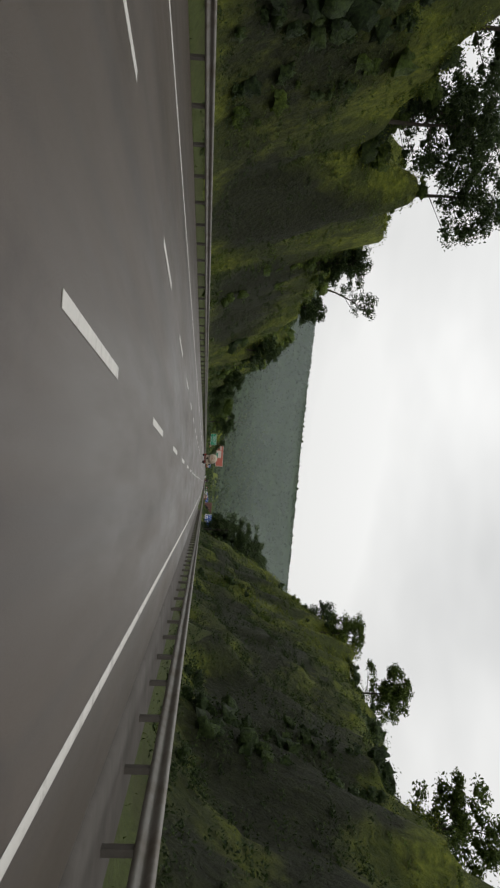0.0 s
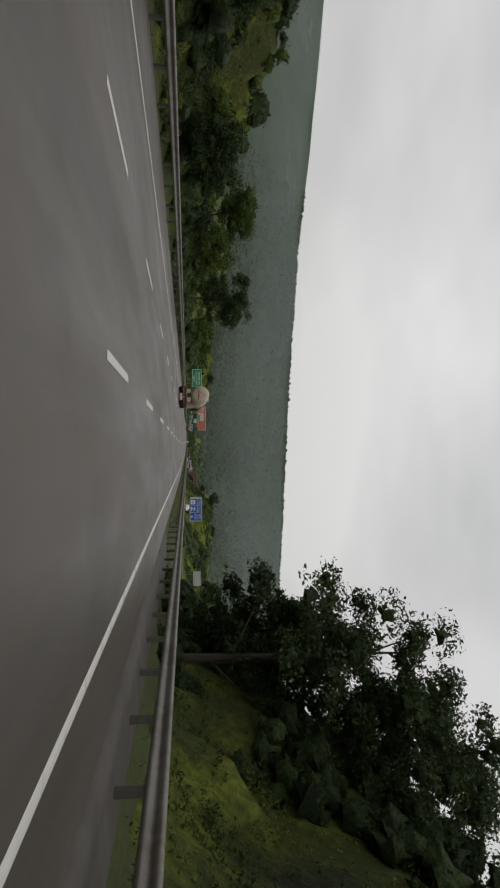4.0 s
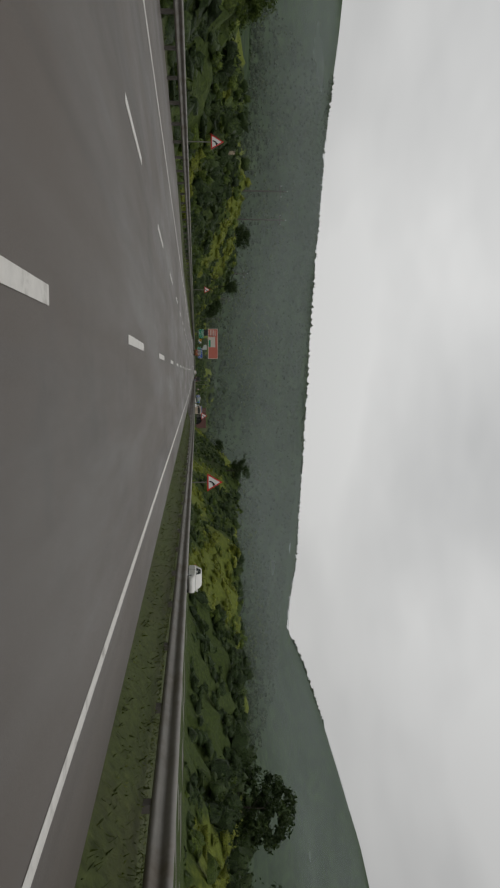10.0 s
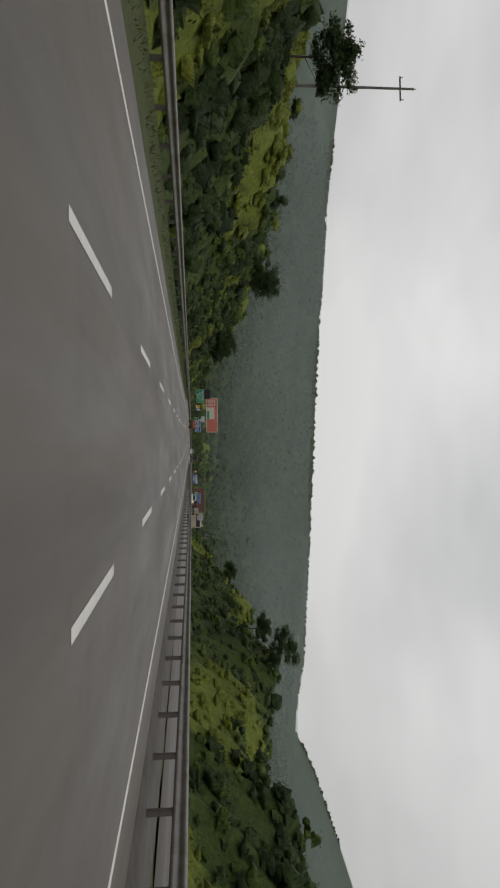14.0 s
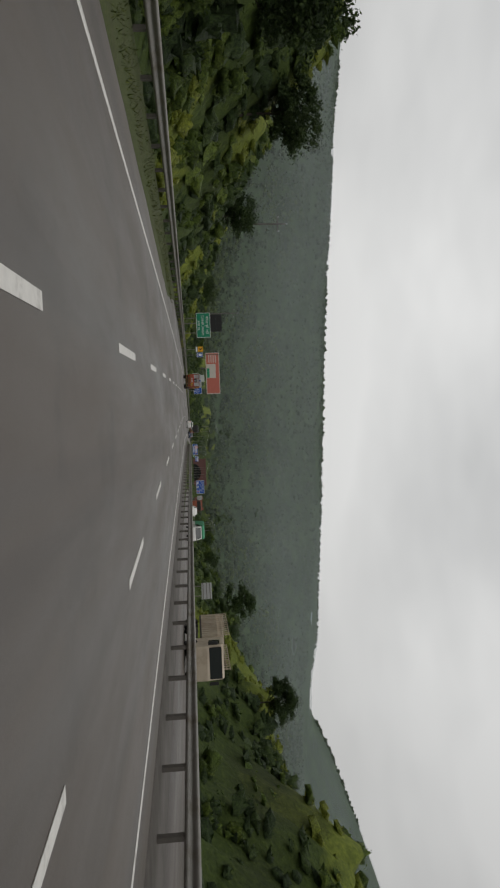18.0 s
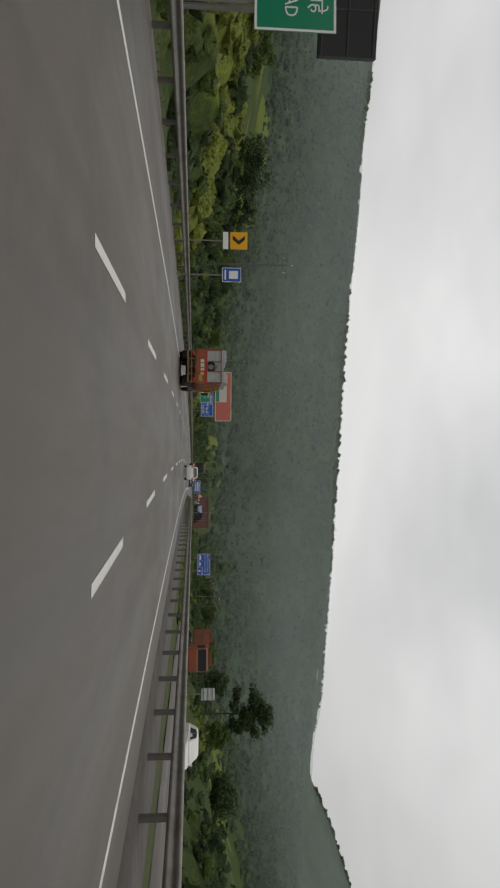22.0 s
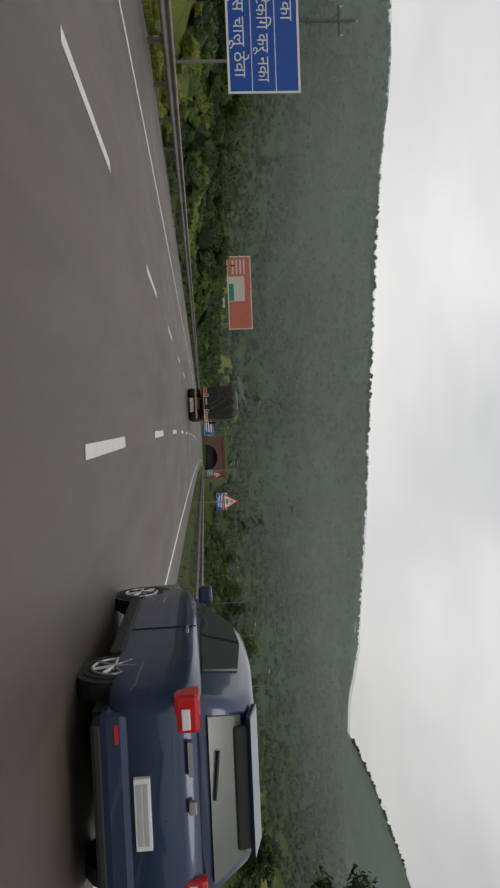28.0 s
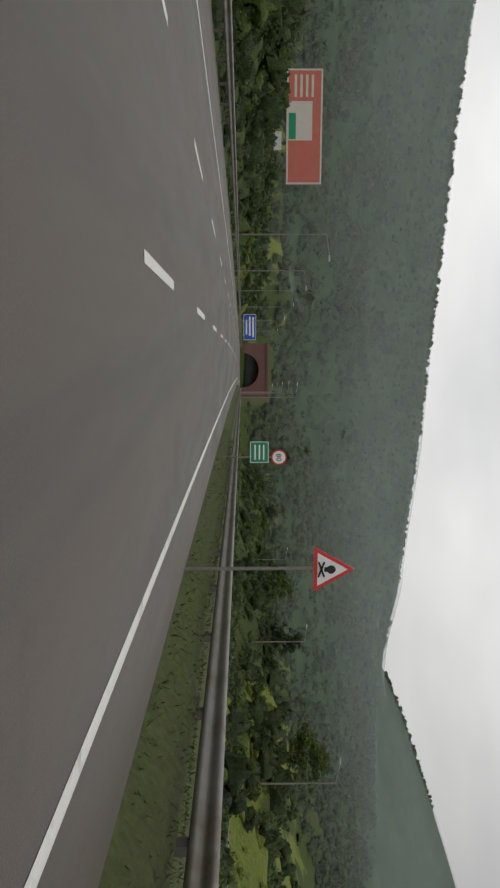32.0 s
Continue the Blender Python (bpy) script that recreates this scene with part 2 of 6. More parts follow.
def cutting_material(name, low, high):
    """Black wet basalt, with moss where a ledge is flat enough, and light painted along the rims."""
    m, nt, b = shader(name, 0.85, 0.0, 0.25)
    g = nt.nodes.new("ShaderNodeNewGeometry")
    sx = nt.nodes.new("ShaderNodeSeparateXYZ")
    nt.links.new(g.outputs["Normal"], sx.inputs["Vector"])
    fine, mid, grain = noise_node(nt, 3.2, 6.0, 0.68), noise_node(nt, 0.3, 5.0, 0.6), noise_node(nt, 1.1, 5.0, 0.65)
    rock = ramp(nt, fine, [(0.3, (0.012, 0.014, 0.007)), (0.6, (0.028, 0.034, 0.013)), (0.8, (0.056, 0.066, 0.020))])
    moss = ramp(nt, fine, [(0.3, (0.055, 0.074, 0.012)), (0.5, (0.12, 0.145, 0.018)), (0.74, (0.23, 0.25, 0.030))])
    moss = blend(nt, moss, blend(nt, moss, (0.020, 0.030, 0.010), 0.7), ramp(nt, mid, [(0.46, (1, 1, 1)), (0.60, (0, 0, 0))]))
    flat = nt.nodes.new("ShaderNodeMath")
    flat.operation = "MULTIPLY_ADD"
    flat.inputs[1].default_value = 0.5
    nt.links.new(grain, flat.inputs[0])
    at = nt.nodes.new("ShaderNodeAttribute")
    at.attribute_name = "grass_and_rim_light"
    # brings the light painted on the rims into the moss mask
    rim_light = nt.nodes.new("ShaderNodeMath")
    rim_light.operation = "MULTIPLY_ADD"
    rim_light.inputs[1].default_value = 0.8
    nt.links.new(at.outputs["Fac"], rim_light.inputs[0])
    nt.links.new(sx.outputs["Z"], rim_light.inputs[2])
    nt.links.new(rim_light.outputs[0], flat.inputs[2])
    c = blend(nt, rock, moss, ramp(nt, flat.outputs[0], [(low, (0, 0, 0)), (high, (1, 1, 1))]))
    nt.links.new(c, b.inputs["Base Color"])
    bump(nt, b, fine, 0.9, 0.3)
    return m


def hill_material():
    """Distant forest on the big ridge."""
    m, nt, b = shader("far_forest", 0.95, 0.0, 0.1)
    a = noise_node(nt, 0.02, 6.0, 0.62)
    t = noise_node(nt, 0.07, 2.0, 0.55)
    c = ramp(nt, a, [(0.3, (0.036, 0.060, 0.028)), (0.7, (0.066, 0.098, 0.044))])
    c = blend(nt, c, blend(nt, c, (0.034, 0.052, 0.030), 0.85), ramp(nt, t, [(0.34, (1, 1, 1)), (0.66, (0, 0, 0))]))
    nt.links.new(c, b.inputs["Base Color"])
    return m


ASPHALT = asphalt_material()
GROUND = ground_material()
HILL = hill_material()
VERGE = verge_material()
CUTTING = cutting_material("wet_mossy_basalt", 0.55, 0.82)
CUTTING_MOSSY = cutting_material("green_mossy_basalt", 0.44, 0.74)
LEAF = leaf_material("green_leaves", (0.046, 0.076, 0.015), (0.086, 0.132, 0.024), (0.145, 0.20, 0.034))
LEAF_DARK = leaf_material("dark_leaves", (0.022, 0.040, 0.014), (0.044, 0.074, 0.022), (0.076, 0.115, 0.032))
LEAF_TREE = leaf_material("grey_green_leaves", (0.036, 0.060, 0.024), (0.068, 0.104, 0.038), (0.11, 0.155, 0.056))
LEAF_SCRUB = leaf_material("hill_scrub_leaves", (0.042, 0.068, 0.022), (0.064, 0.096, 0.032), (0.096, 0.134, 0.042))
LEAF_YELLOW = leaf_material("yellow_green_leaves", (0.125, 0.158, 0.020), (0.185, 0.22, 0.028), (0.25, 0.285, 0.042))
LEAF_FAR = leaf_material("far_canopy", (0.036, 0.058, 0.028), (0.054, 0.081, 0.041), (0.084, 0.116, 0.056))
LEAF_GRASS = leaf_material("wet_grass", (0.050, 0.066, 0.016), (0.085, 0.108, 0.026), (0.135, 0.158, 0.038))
BARK = plain("bark", (0.085, 0.07, 0.055), 0.9, 0, 0.5, 9)
LINE = plain("worn_white_line", (0.72, 0.70, 0.66), 0.55, 0, 0.25, 7, dirt=(0.22, 0.2, 0.18), dirt_at=0.66)
GALV = plain("galvanised_steel", (0.30, 0.285, 0.26), 0.5, 0.6, 0.3, 3, dirt=(0.16, 0.13, 0.10), dirt_at=0.6)
POST = plain("dull_steel_post", (0.15, 0.135, 0.12), 0.6, 0.4, 0.4, 5)
GUTTER = plain("damp_stained_gutter", (0.105, 0.092, 0.08), 0.75, 0, 0.4, 1.6, dirt=(0.05, 0.042, 0.034), dirt_at=0.52)
GREEN_SIGN = plain("sign_green", (0.004, 0.24, 0.125), 0.35, 0, 0.12, 1.5)
BLUE_SIGN = plain("sign_blue", (0.01, 0.085, 0.42), 0.35, 0, 0.12, 1.5)
WHITE_SIGN = plain("sign_white", (0.80, 0.80, 0.79), 0.4, 0, 0.1, 2)
RED_SIGN = plain("sign_red", (0.62, 0.025, 0.02), 0.4, 0, 0.1, 2)
AMBER_SIGN = plain("sign_amber", (0.85, 0.42, 0.01), 0.4, 0, 0.1, 2)
BLACK = plain("matt_black", (0.012, 0.012, 0.012), 0.6, 0, 0.2, 3)
SIGN_BACK = plain("sign_back_grey", (0.55, 0.56, 0.56), 0.5, 0.3, 0.2, 2)
RED_BOARD = plain("faded_red_hoarding", (0.55, 0.15, 0.11), 0.6, 0, 0.25, 0.6)
PALE_BOARD = plain("pale_hoarding", (0.62, 0.56, 0.52), 0.6, 0, 0.2, 0.6)
CREAM_WALL = plain("stained_cream_wall", (0.5, 0.42, 0.3), 0.85, 0, 0.3, 1.0, dirt=(0.2, 0.15, 0.1), dirt_at=0.55)
TUNNEL = plain("maroon_tunnel_front", (0.16, 0.075, 0.065), 0.8, 0, 0.25, 0.4)
TUNNEL_SHADE = plain("painted_tunnel_shade", (0.01, 0.01, 0.01), 0.95)

# ---- mesh helpers ----
def link_mesh(name, bm, material, smooth=False):
    me = bpy.data.meshes.new(name)
    bm.to_mesh(me)
    bm.free()
    for m in material if isinstance(material, (list, tuple)) else [material]:
        me.materials.append(m)
    if smooth:
        me.polygons.foreach_set("use_smooth", [True] * len(me.polygons))
    return new(name, me)


def thing(name, m, label, category, group="", kind=""):
    ob = new(name)
    ob.matrix_world = m
    ob.empty_display_size = 0.2
    return tagged(ob, label, category, group, kind)


def part(name, bm, material, parent, label="", smooth=False):
    ob = link_mesh(name, bm, material, smooth)
    ob.parent = parent
    return tagged(ob, label)


def box(bm, x0, x1, y0, y1, z0, z1, bevel=0.0):
    r = bmesh.ops.create_cube(bm, size=1.0, matrix=Matrix.LocRotScale(((x0 + x1) / 2, (y0 + y1) / 2, (z0 + z1) / 2), None, (x1 - x0, y1 - y0, z1 - z0)))
    if bevel:
        es = list({e for v in r["verts"] for e in v.link_edges})
        bmesh.ops.bevel(bm, geom=es, offset=bevel, segments=2, affect="EDGES", profile=0.6)
    return bm


def boxed(x0, x1, y0, y1, z0, z1, bevel=0.0):
    return box(bmesh.new(), x0, x1, y0, y1, z0, z1, bevel)


def tube(bm, a, b, r0, r1=None, seg=8):
    a, b = Vector(a), Vector(b)
    d = b - a
    m = Matrix.Translation((a + b) / 2) @ d.to_track_quat("Z", "Y").to_matrix().to_4x4()
    bmesh.ops.create_cone(bm, cap_ends=True, segments=seg, radius1=r0, radius2=r0 if r1 is None else r1, depth=d.length, matrix=m)
    return bm


def extrude_outline(pts, y0, y1, bevel=0.0, axis="y"):
    """A solid whose outline (x, z) runs from y0 to y1; axis x: the outline is (y, z)."""
    bm = bmesh.new()
    sides = []
    for v in (y0, y1):
        sides.append([bm.verts.new((p[0], v, p[1]) if axis == "y" else (v, p[0], p[1])) for p in pts])
    n = len(pts)
    bm.faces.new(sides[0])
    bm.faces.new(sides[1][::-1])
    for k in range(n):
        bm.faces.new((sides[0][k], sides[1][k], sides[1][(k + 1) % n], sides[0][(k + 1) % n]))
    bmesh.ops.recalc_face_normals(bm, faces=bm.faces)
    if bevel:
        bmesh.ops.bevel(bm, geom=list(bm.edges), offset=bevel, segments=2, affect="EDGES", profile=0.6)
    return bm


def writing(name, body, size, material, parent, x, z, y, label="", align="CENTER", width=None):
    """Raised lettering that faces -y."""
    cu = bpy.data.curves.new(name, "FONT")
    cu.body, cu.size, cu.align_x, cu.extrude, cu.resolution_u = body, size, align, 0.004, 2
    tmp = bpy.data.objects.new(name, cu)
    scene.collection.objects.link(tmp)
    me = bpy.data.meshes.new_from_object(tmp.evaluated_get(bpy.context.evaluated_depsgraph_get()))
    bpy.data.objects.remove(tmp)
    me.materials.clear()
    me.materials.append(material)
    ob = new(name, me)
    w = max((v.co.x for v in me.vertices), default=1) - min((v.co.x for v in me.vertices), default=0)
    s = width / w if width and w > 0 else 1.0
    ob.parent = parent
    ob.matrix_local = pose(x, y, z, 90) @ Matrix.Diagonal((s, 1, 1, 1))
    return tagged(ob, label)


# ---- the road's line: sideways place of the line between the two inner lanes ----
ROAD_Y = [-400.0, -20.0, 20.0, 60.0, 100.0, 140.0, 180.0, 220.0, 260.0, 300.0, 340.0, 380.0, 420.0, 460.0, 500.0, 540.0, 580.0, 620.0, 660.0, 700.0, 740.0, 780.0, 860.0, 900.0, 1020.0, 1100.0, 3000.0]
ROAD_X = [0.4, 0.03, -0.02, -0.21, -0.79, -1.18, -1.62, -2.37, -3.24, -4.26, -5.39, -6.57, -7.87, -10.01, -11.63, -13.12, -13.48, -12.55, -10.59, -7.66, -4.16, -0.4, 8.2, 13.6, 30.0, 41.0, 190.0]


def smooth_line():
    ys = np.arange(-400.0, 1100.0, 2.0)
    xs = np.interp(ys, ROAD_Y, ROAD_X)
    k = np.hanning(31)
    k /= k.sum()
    pad = np.concatenate([np.full(15, xs[0]), xs, xs[-1] + (xs[-1] - xs[-2]) * np.arange(1, 16)])
    return ys, np.convolve(pad, k, "valid")


LINE_Y, LINE_X = smooth_line()


def cx(y):
    return np.interp(y, np.concatenate([LINE_Y, [3000.0]]), np.concatenate([LINE_X, [190.0]]))


def heading(y):
    """Degrees by which the road turns to the left of +y."""
    return -math.degrees(math.atan((float(cx(y + 3)) - float(cx(y - 3))) / 6))


def on_road(u, y, z=0.0, turn=0.0):
    return pose(float(cx(y)) + u, y, z, 0, 0, heading(y) + turn)


def ribbon(name, profile, y0, y1, step, material, parent=None, closed=False, smooth=False, lift=None):
    """Sweeps a profile of (u, z) along the road."""
    ys = np.arange(y0, y1 + 0.01, step)
    P = np.array(profile, float)
    n, k = len(ys), len(P)
    V = np.zeros((n, k, 3))
    V[:, :, 0] = cx(ys)[:, None] + P[None, :, 0]
    V[:, :, 1] = ys[:, None]
    V[:, :, 2] = P[None, :, 1] + (0 if lift is None else lift(ys)[:, None])
    i, j = np.meshgrid(np.arange(n - 1), np.arange(k if closed else k - 1), indexing="ij")
    j2 = (j + 1) % k
    F = np.stack([i * k + j, i * k + j2, (i + 1) * k + j2, (i + 1) * k + j], -1).reshape(-1, 4)
    return raw_mesh(name, V.reshape(-1, 3), F, material, parent, smooth)


def raw_mesh(name, V, F, material, parent=None, smooth=False):
    me = bpy.data.meshes.new(name)
    F = np.asarray(F)
    me.vertices.add(len(V))
    me.vertices.foreach_set("co", np.asarray(V, np.float32).ravel())
    me.loops.add(F.size)
    me.loops.foreach_set("vertex_index", F.ravel().astype(np.int32))
    me.polygons.add(len(F))
    me.polygons.foreach_set("loop_start", np.arange(0, F.size, F.shape[1], dtype=np.int32))
    if smooth:
        me.polygons.foreach_set("use_smooth", np.ones(len(F), bool))
    for m in material if isinstance(material, (list, tuple)) else [material]:
        me.materials.append(m)
    me.update(calc_edges=True)
    me.validate()
    ob = new(name, me)
    if parent:
        ob.parent = parent
    return ob


# ---- terrain ----
def value_noise(x, y, seed):
    xi, yi = np.floor(x), np.floor(y)
    fx, fy = x - xi, y - yi
    fx, fy = fx * fx * (3 - 2 * fx), fy * fy * (3 - 2 * fy)

    def rnd(a, b):
        v = np.sin(a * 127.1 + b * 311.7 + seed * 74.7) * 43758.5453
        return v - np.floor(v)

    return (rnd(xi, yi) * (1 - fx) + rnd(xi + 1, yi) * fx) * (1 - fy) + (rnd(xi, yi + 1) * (1 - fx) + rnd(xi + 1, yi + 1) * fx) * fy


def rough_noise(x, y, seed, octaves=4):
    return sum((value_noise(x * 2**k, y * 2**k, seed + k) - 0.5) * 0.5**k for k in range(octaves))


def ramped(v, a, b):
    s = np.clip((v - a) / (b - a), 0, 1)
    return s * s * (3 - 2 * s)


OPP_Y, OPP_U = [100, 250, 330, 400, 480, 560, 650, 720, 1000, 1100], [30, 21, 13, 10, 10, 14, 24, 26, 20, 20]


def opp(y):
    """Inner edge of the other carriageway."""
    return np.interp(y, OPP_Y, OPP_U)


def cover(x, y):
    """How open the growth is: low in the bushy hollows and along the foot of the banks, high on open grass. On the
    cuttings it also carries painted rim light.
    """
    u = x - cx(y)
    far = opp(y) + 11.5
    p = rough_noise(x / 8.0, y / 15.0, 77, 2)
    p = p - 0.17 * np.where(u < 0, 1 - ramped(-u, 14, 20), 1 - ramped(u, far + 1, far + 7)) + 0.05 * ramped(np.abs(u), 22, 34)
    p = p - 0.13 * ramped(y, 560, 600)
    # on the rock cuttings, mossy rims painted brighter for light, the lower face darker
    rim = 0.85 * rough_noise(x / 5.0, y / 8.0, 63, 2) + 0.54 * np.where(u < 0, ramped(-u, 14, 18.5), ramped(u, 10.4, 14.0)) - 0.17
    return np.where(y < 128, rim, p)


def ridge(x, y):
    """Height of the big ridge, and how far up it a place lies (0 to 1)."""
    top = np.interp(x, [-1400, -567, -380, -312, -100, 0, 150, 300, 400, 440, 480, 510, 545, 590, 650, 725, 805, 900, 1400], [310, 232, 207, 202, 191, 186, 182, 177, 169, 165, 186, 200, 211, 226, 243, 264, 288, 308, 400])
    crest = np.interp(x, [-1400, -600, 0, 300, 435, 560, 700, 1400], [1340, 1380, 1400, 1470, 1550, 1500, 1430, 1300])
    foot = np.interp(x, [-1400, -300, 0, 60, 400, 700, 1400], [960, 1000, 1014, 1014, 1000, 800, 600])
    rise = np.clip((y - foot) / (crest - foot), 0, 1)
    h = top * (0.45 * rise + 0.55 * rise * rise * (3 - 2 * rise))
    h = h * (1 + 0.16 * rough_noise(x / 150, y / 150, 11, 2) * np.sin(np.pi * rise)) * (1 - 0.75 * ramped(y - crest, 8, 260))
    return h, rise


def terrain(x, y):
    u = x - cx(y)
    left, right = -u, u
    # left side: cutting, then low banks and hillocks
    hl = np.interp(y, [-200, 60, 95, 125, 160, 220, 300, 330, 370, 430, 470, 520, 600, 700, 800, 1000], [11.5, 11, 8.5, 5, 2.0, 2.2, 3.0, 4.6, 7.0, 10, 8.5, 4.5, 2.2, 2.0, 3, 6])
    wl_ = np.interp(y, [-200, 70, 105, 150, 300, 360, 480, 1000], [5.5, 5.5, 7, 14, 16, 16, 15, 20])
    z = hl * ramped(left, 12.6, 12.6 + wl_) * (1 + 0.5 * rough_noise(x / 13, y / 13, 3))
    z += np.where(left > 13, 1, 0) * ramped(left, 13, 18) * (1.6 * rough_noise(x / 5, y / 5, 9))
    tangle = np.abs(rough_noise(x / 3.2, y / 3.2, 51)) + 0.5 * np.abs(rough_noise(x / 1.5, y / 1.5, 53))
    z += 2.3 * tangle * ramped(left, 13.5, 16) * (y > 128) * (left < 60)
    z += ramped(left, 45, 400) * np.interp(y, [0, 300, 700, 1100], [14, 22, 30, 60])
    # right side: rock knoll between the carriageways, later a green bank
    hr = np.interp(y, [-200, 26, 45, 60, 75, 90, 104, 118, 128], [11.3, 11.3, 12.4, 12.2, 12.0, 11.2, 10.6, 6, 0])
    z += hr * ramped(right, 6.8, 15.4) * (1 + 0.22 * rough_noise(x / 9, y / 9, 5)) + np.where((right > 7.4) & (y < 126), 1, 0) * 1.3 * rough_noise(x / 4, y / 4, 21)
    rocky = np.where(((right > 7.2) | (left > 13)) & (y < 135), 1, 0) * ramped(135 - y, 0, 12) * ramped(z, 0.4, 2.0)
    z += rocky * (0.40 * np.sin(1.7 * z + 5 * rough_noise(x / 11, y / 11, 41)) + 1.7 * rough_noise(x / 2.3, y / 2.3, 43) + 2.6 * (np.abs(rough_noise(x / 5.5, y / 4.5, 47, 2)) - 0.12))
    far = opp(y) + 11.5
    hb = np.interp(y, [128, 150, 290, 335, 380, 450, 500, 560, 620, 700, 800, 1000], [0, 1.5, 2.2, 5.5, 8.0, 10, 8.0, 3.0, 1.2, 1.5, 3, 6])
    z += hb * ramped(right, far, far + 11) * (1 + 0.55 * rough_noise(x / 12, y / 12, 7))
    z += 2.3 * tangle * ramped(right, far + 0.5, far + 3) * (y > 128) * (right < 70)
    z += ramped(right, 60, 420) * np.interp(y, [0, 300, 700, 1100], [10, 14, 22, 60])
    # shallow swale in the median and at the verge
    z -= 0.25 * ramped(right, 5.0, 7.0) * (y > 126) + 0.12 * ramped(left, 11.0, 12.2)
    # grassed verge that climbs to the foot of the median rail
    z += 0.52 * ramped(right, 5.1, 6.0) * (1 - 0.5 * ramped(right, 7.0, 9.5)) * (ramped(y, 130, 140) * (1 - ramped(y, 318, 332)) + ramped(y, 598, 612))
    z += 0.10 * rough_noise(x / 1.7, y / 1.7, 31) * ((left > 12) | (right > 5.5))
    # the big ridge beyond the tunnel
    z_ridge, rise = ridge(x, y)
    z = z * (1 - rise) + z_ridge + ramped(y, 1014, 1030) * np.where((u > -40) & (u < 40), 9.5, 4.0) * (1 - rise)
    edge = np.interp(y, [-200, 125, 135, 325, 340, 590, 605, 2000], [6.8, 6.8, 5.2, 5.2, 8.2, 8.2, 5.2, 5.2])
    return np.where((u > -11.8) & (u < edge) & (y < 1014), -0.06 + 0 * z, z)


def axis_steps(stops):
    out = [stops[0][0]]
    for (a, _), (b, s) in zip(stops, stops[1:]):
        n = max(1, int(round((b - a) / s)))
        out += list(a + (b - a) * np.arange(1, n + 1) / n)
    return np.array(out)


GU = axis_steps([(-2600, 1), (-700, 60), (-240, 30), (-70, 8.5), (-36, 2.4), (-26, 1.2), (-12.6, 0.7), (-11.8, 0.4), (5.2, 4.25), (6.8, 0.4), (20, 0.55), (48, 2.2), (110, 6), (300, 19), (900, 30), (2600, 100)])
GY = axis_steps([(-600, 1), (-120, 80), (-20, 10), (140, 0.85), (560, 1.3), (760, 3), (1000, 8), (1620, 10), (2600, 150)])


def build_ground():
    U, Y = np.meshgrid(GU, GY)
    X = U + cx(Y)
    Z = terrain(X, Y)
    n, k = U.shape
    i, j = np.meshgrid(np.arange(n - 1), np.arange(k - 1), indexing="ij")
    F = np.stack([i * k + j, i * k + j + 1, (i + 1) * k + j + 1, (i + 1) * k + j], -1).reshape(-1, 4)
    ob = raw_mesh("ground", np.stack([X, Y, Z], -1).reshape(-1, 3), F, [GROUND, HILL, VERGE, CUTTING, CUTTING_MOSSY], smooth=True)
    layer = ob.data.attributes.new("grass_and_rim_light", "FLOAT", "POINT")
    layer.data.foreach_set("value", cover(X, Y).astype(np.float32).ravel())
    mid = (U[:-1, :-1] + U[1:, 1:]) / 2, (Y[:-1, :-1] + Y[1:, 1:]) / 2
    kind = np.where((mid[1] > 1040) | (np.abs(mid[0]) > 300), 1, 0)
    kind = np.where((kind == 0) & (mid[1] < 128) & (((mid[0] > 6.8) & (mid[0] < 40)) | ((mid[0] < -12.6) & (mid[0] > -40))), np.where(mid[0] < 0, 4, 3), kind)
    kind = np.where((kind != 1) & (((mid[0] > 5) & (mid[0] < np.where(mid[1] < 128, 8.0, 13.5))) | ((mid[0] > -13.3) & (mid[0] < -11))), 2, kind)
    ob.data.polygons.foreach_set("material_index", kind.ravel().astype(np.int32))
    return tagged(ob, "monsoon-green roadside ground rising to a forested ridge", "ground", kind="structure")


build_ground()

# ---- carriageway ----
road = ribbon("road", [(-11.6, -0.02), (-11.0, 0.0), (-7.5, 0.0), (-3.75, 0.0), (0, 0.0), (3.75, 0.0), (5.0, 0.0), (5.15, -0.08)], -120, 1100, 4, ASPHALT)
tagged(road, "damp grey three-lane asphalt carriageway with worn paint", "road", kind="structure")
for u in (-7.5, 3.75):
    e = ribbon("edge_line", [(u - 0.075, 0.004), (u - 0.07, 0.008), (u + 0.07, 0.008), (u + 0.075, 0.004)], -100, 1036, 4, LINE, road)
ANCHORS = [-98.9, 0.1, 54.3, 108.4, 174.0, 222.75, 251.0, 298.5, 325.3, 395.5, 411.6, 456.7, 519.8, 545.8, 644.0, 691.1, 1033.1]


def dash_places():
    out = []
    for a, b in zip(ANCHORS, ANCHORS[1:]):
        n = max(1, round((b - a) / 9.1))
        out += [a + (b - a) * k / n for k in range(n)]
    return out


dash_bm = bmesh.new()
box(dash_bm, -0.075, 0.075, 0, 3.3, 0.003, 0.009)
dash_me = bpy.data.meshes.new("lane_dash")
dash_bm.to_mesh(dash_me)
dash_bm.free()
dash_me.materials.append(LINE)
for u in (-3.75, 0.0):
    for y in dash_places():
        d = new("lane_dash", dash_me)
        d.matrix_world = on_road(u, y)
        d.parent = road

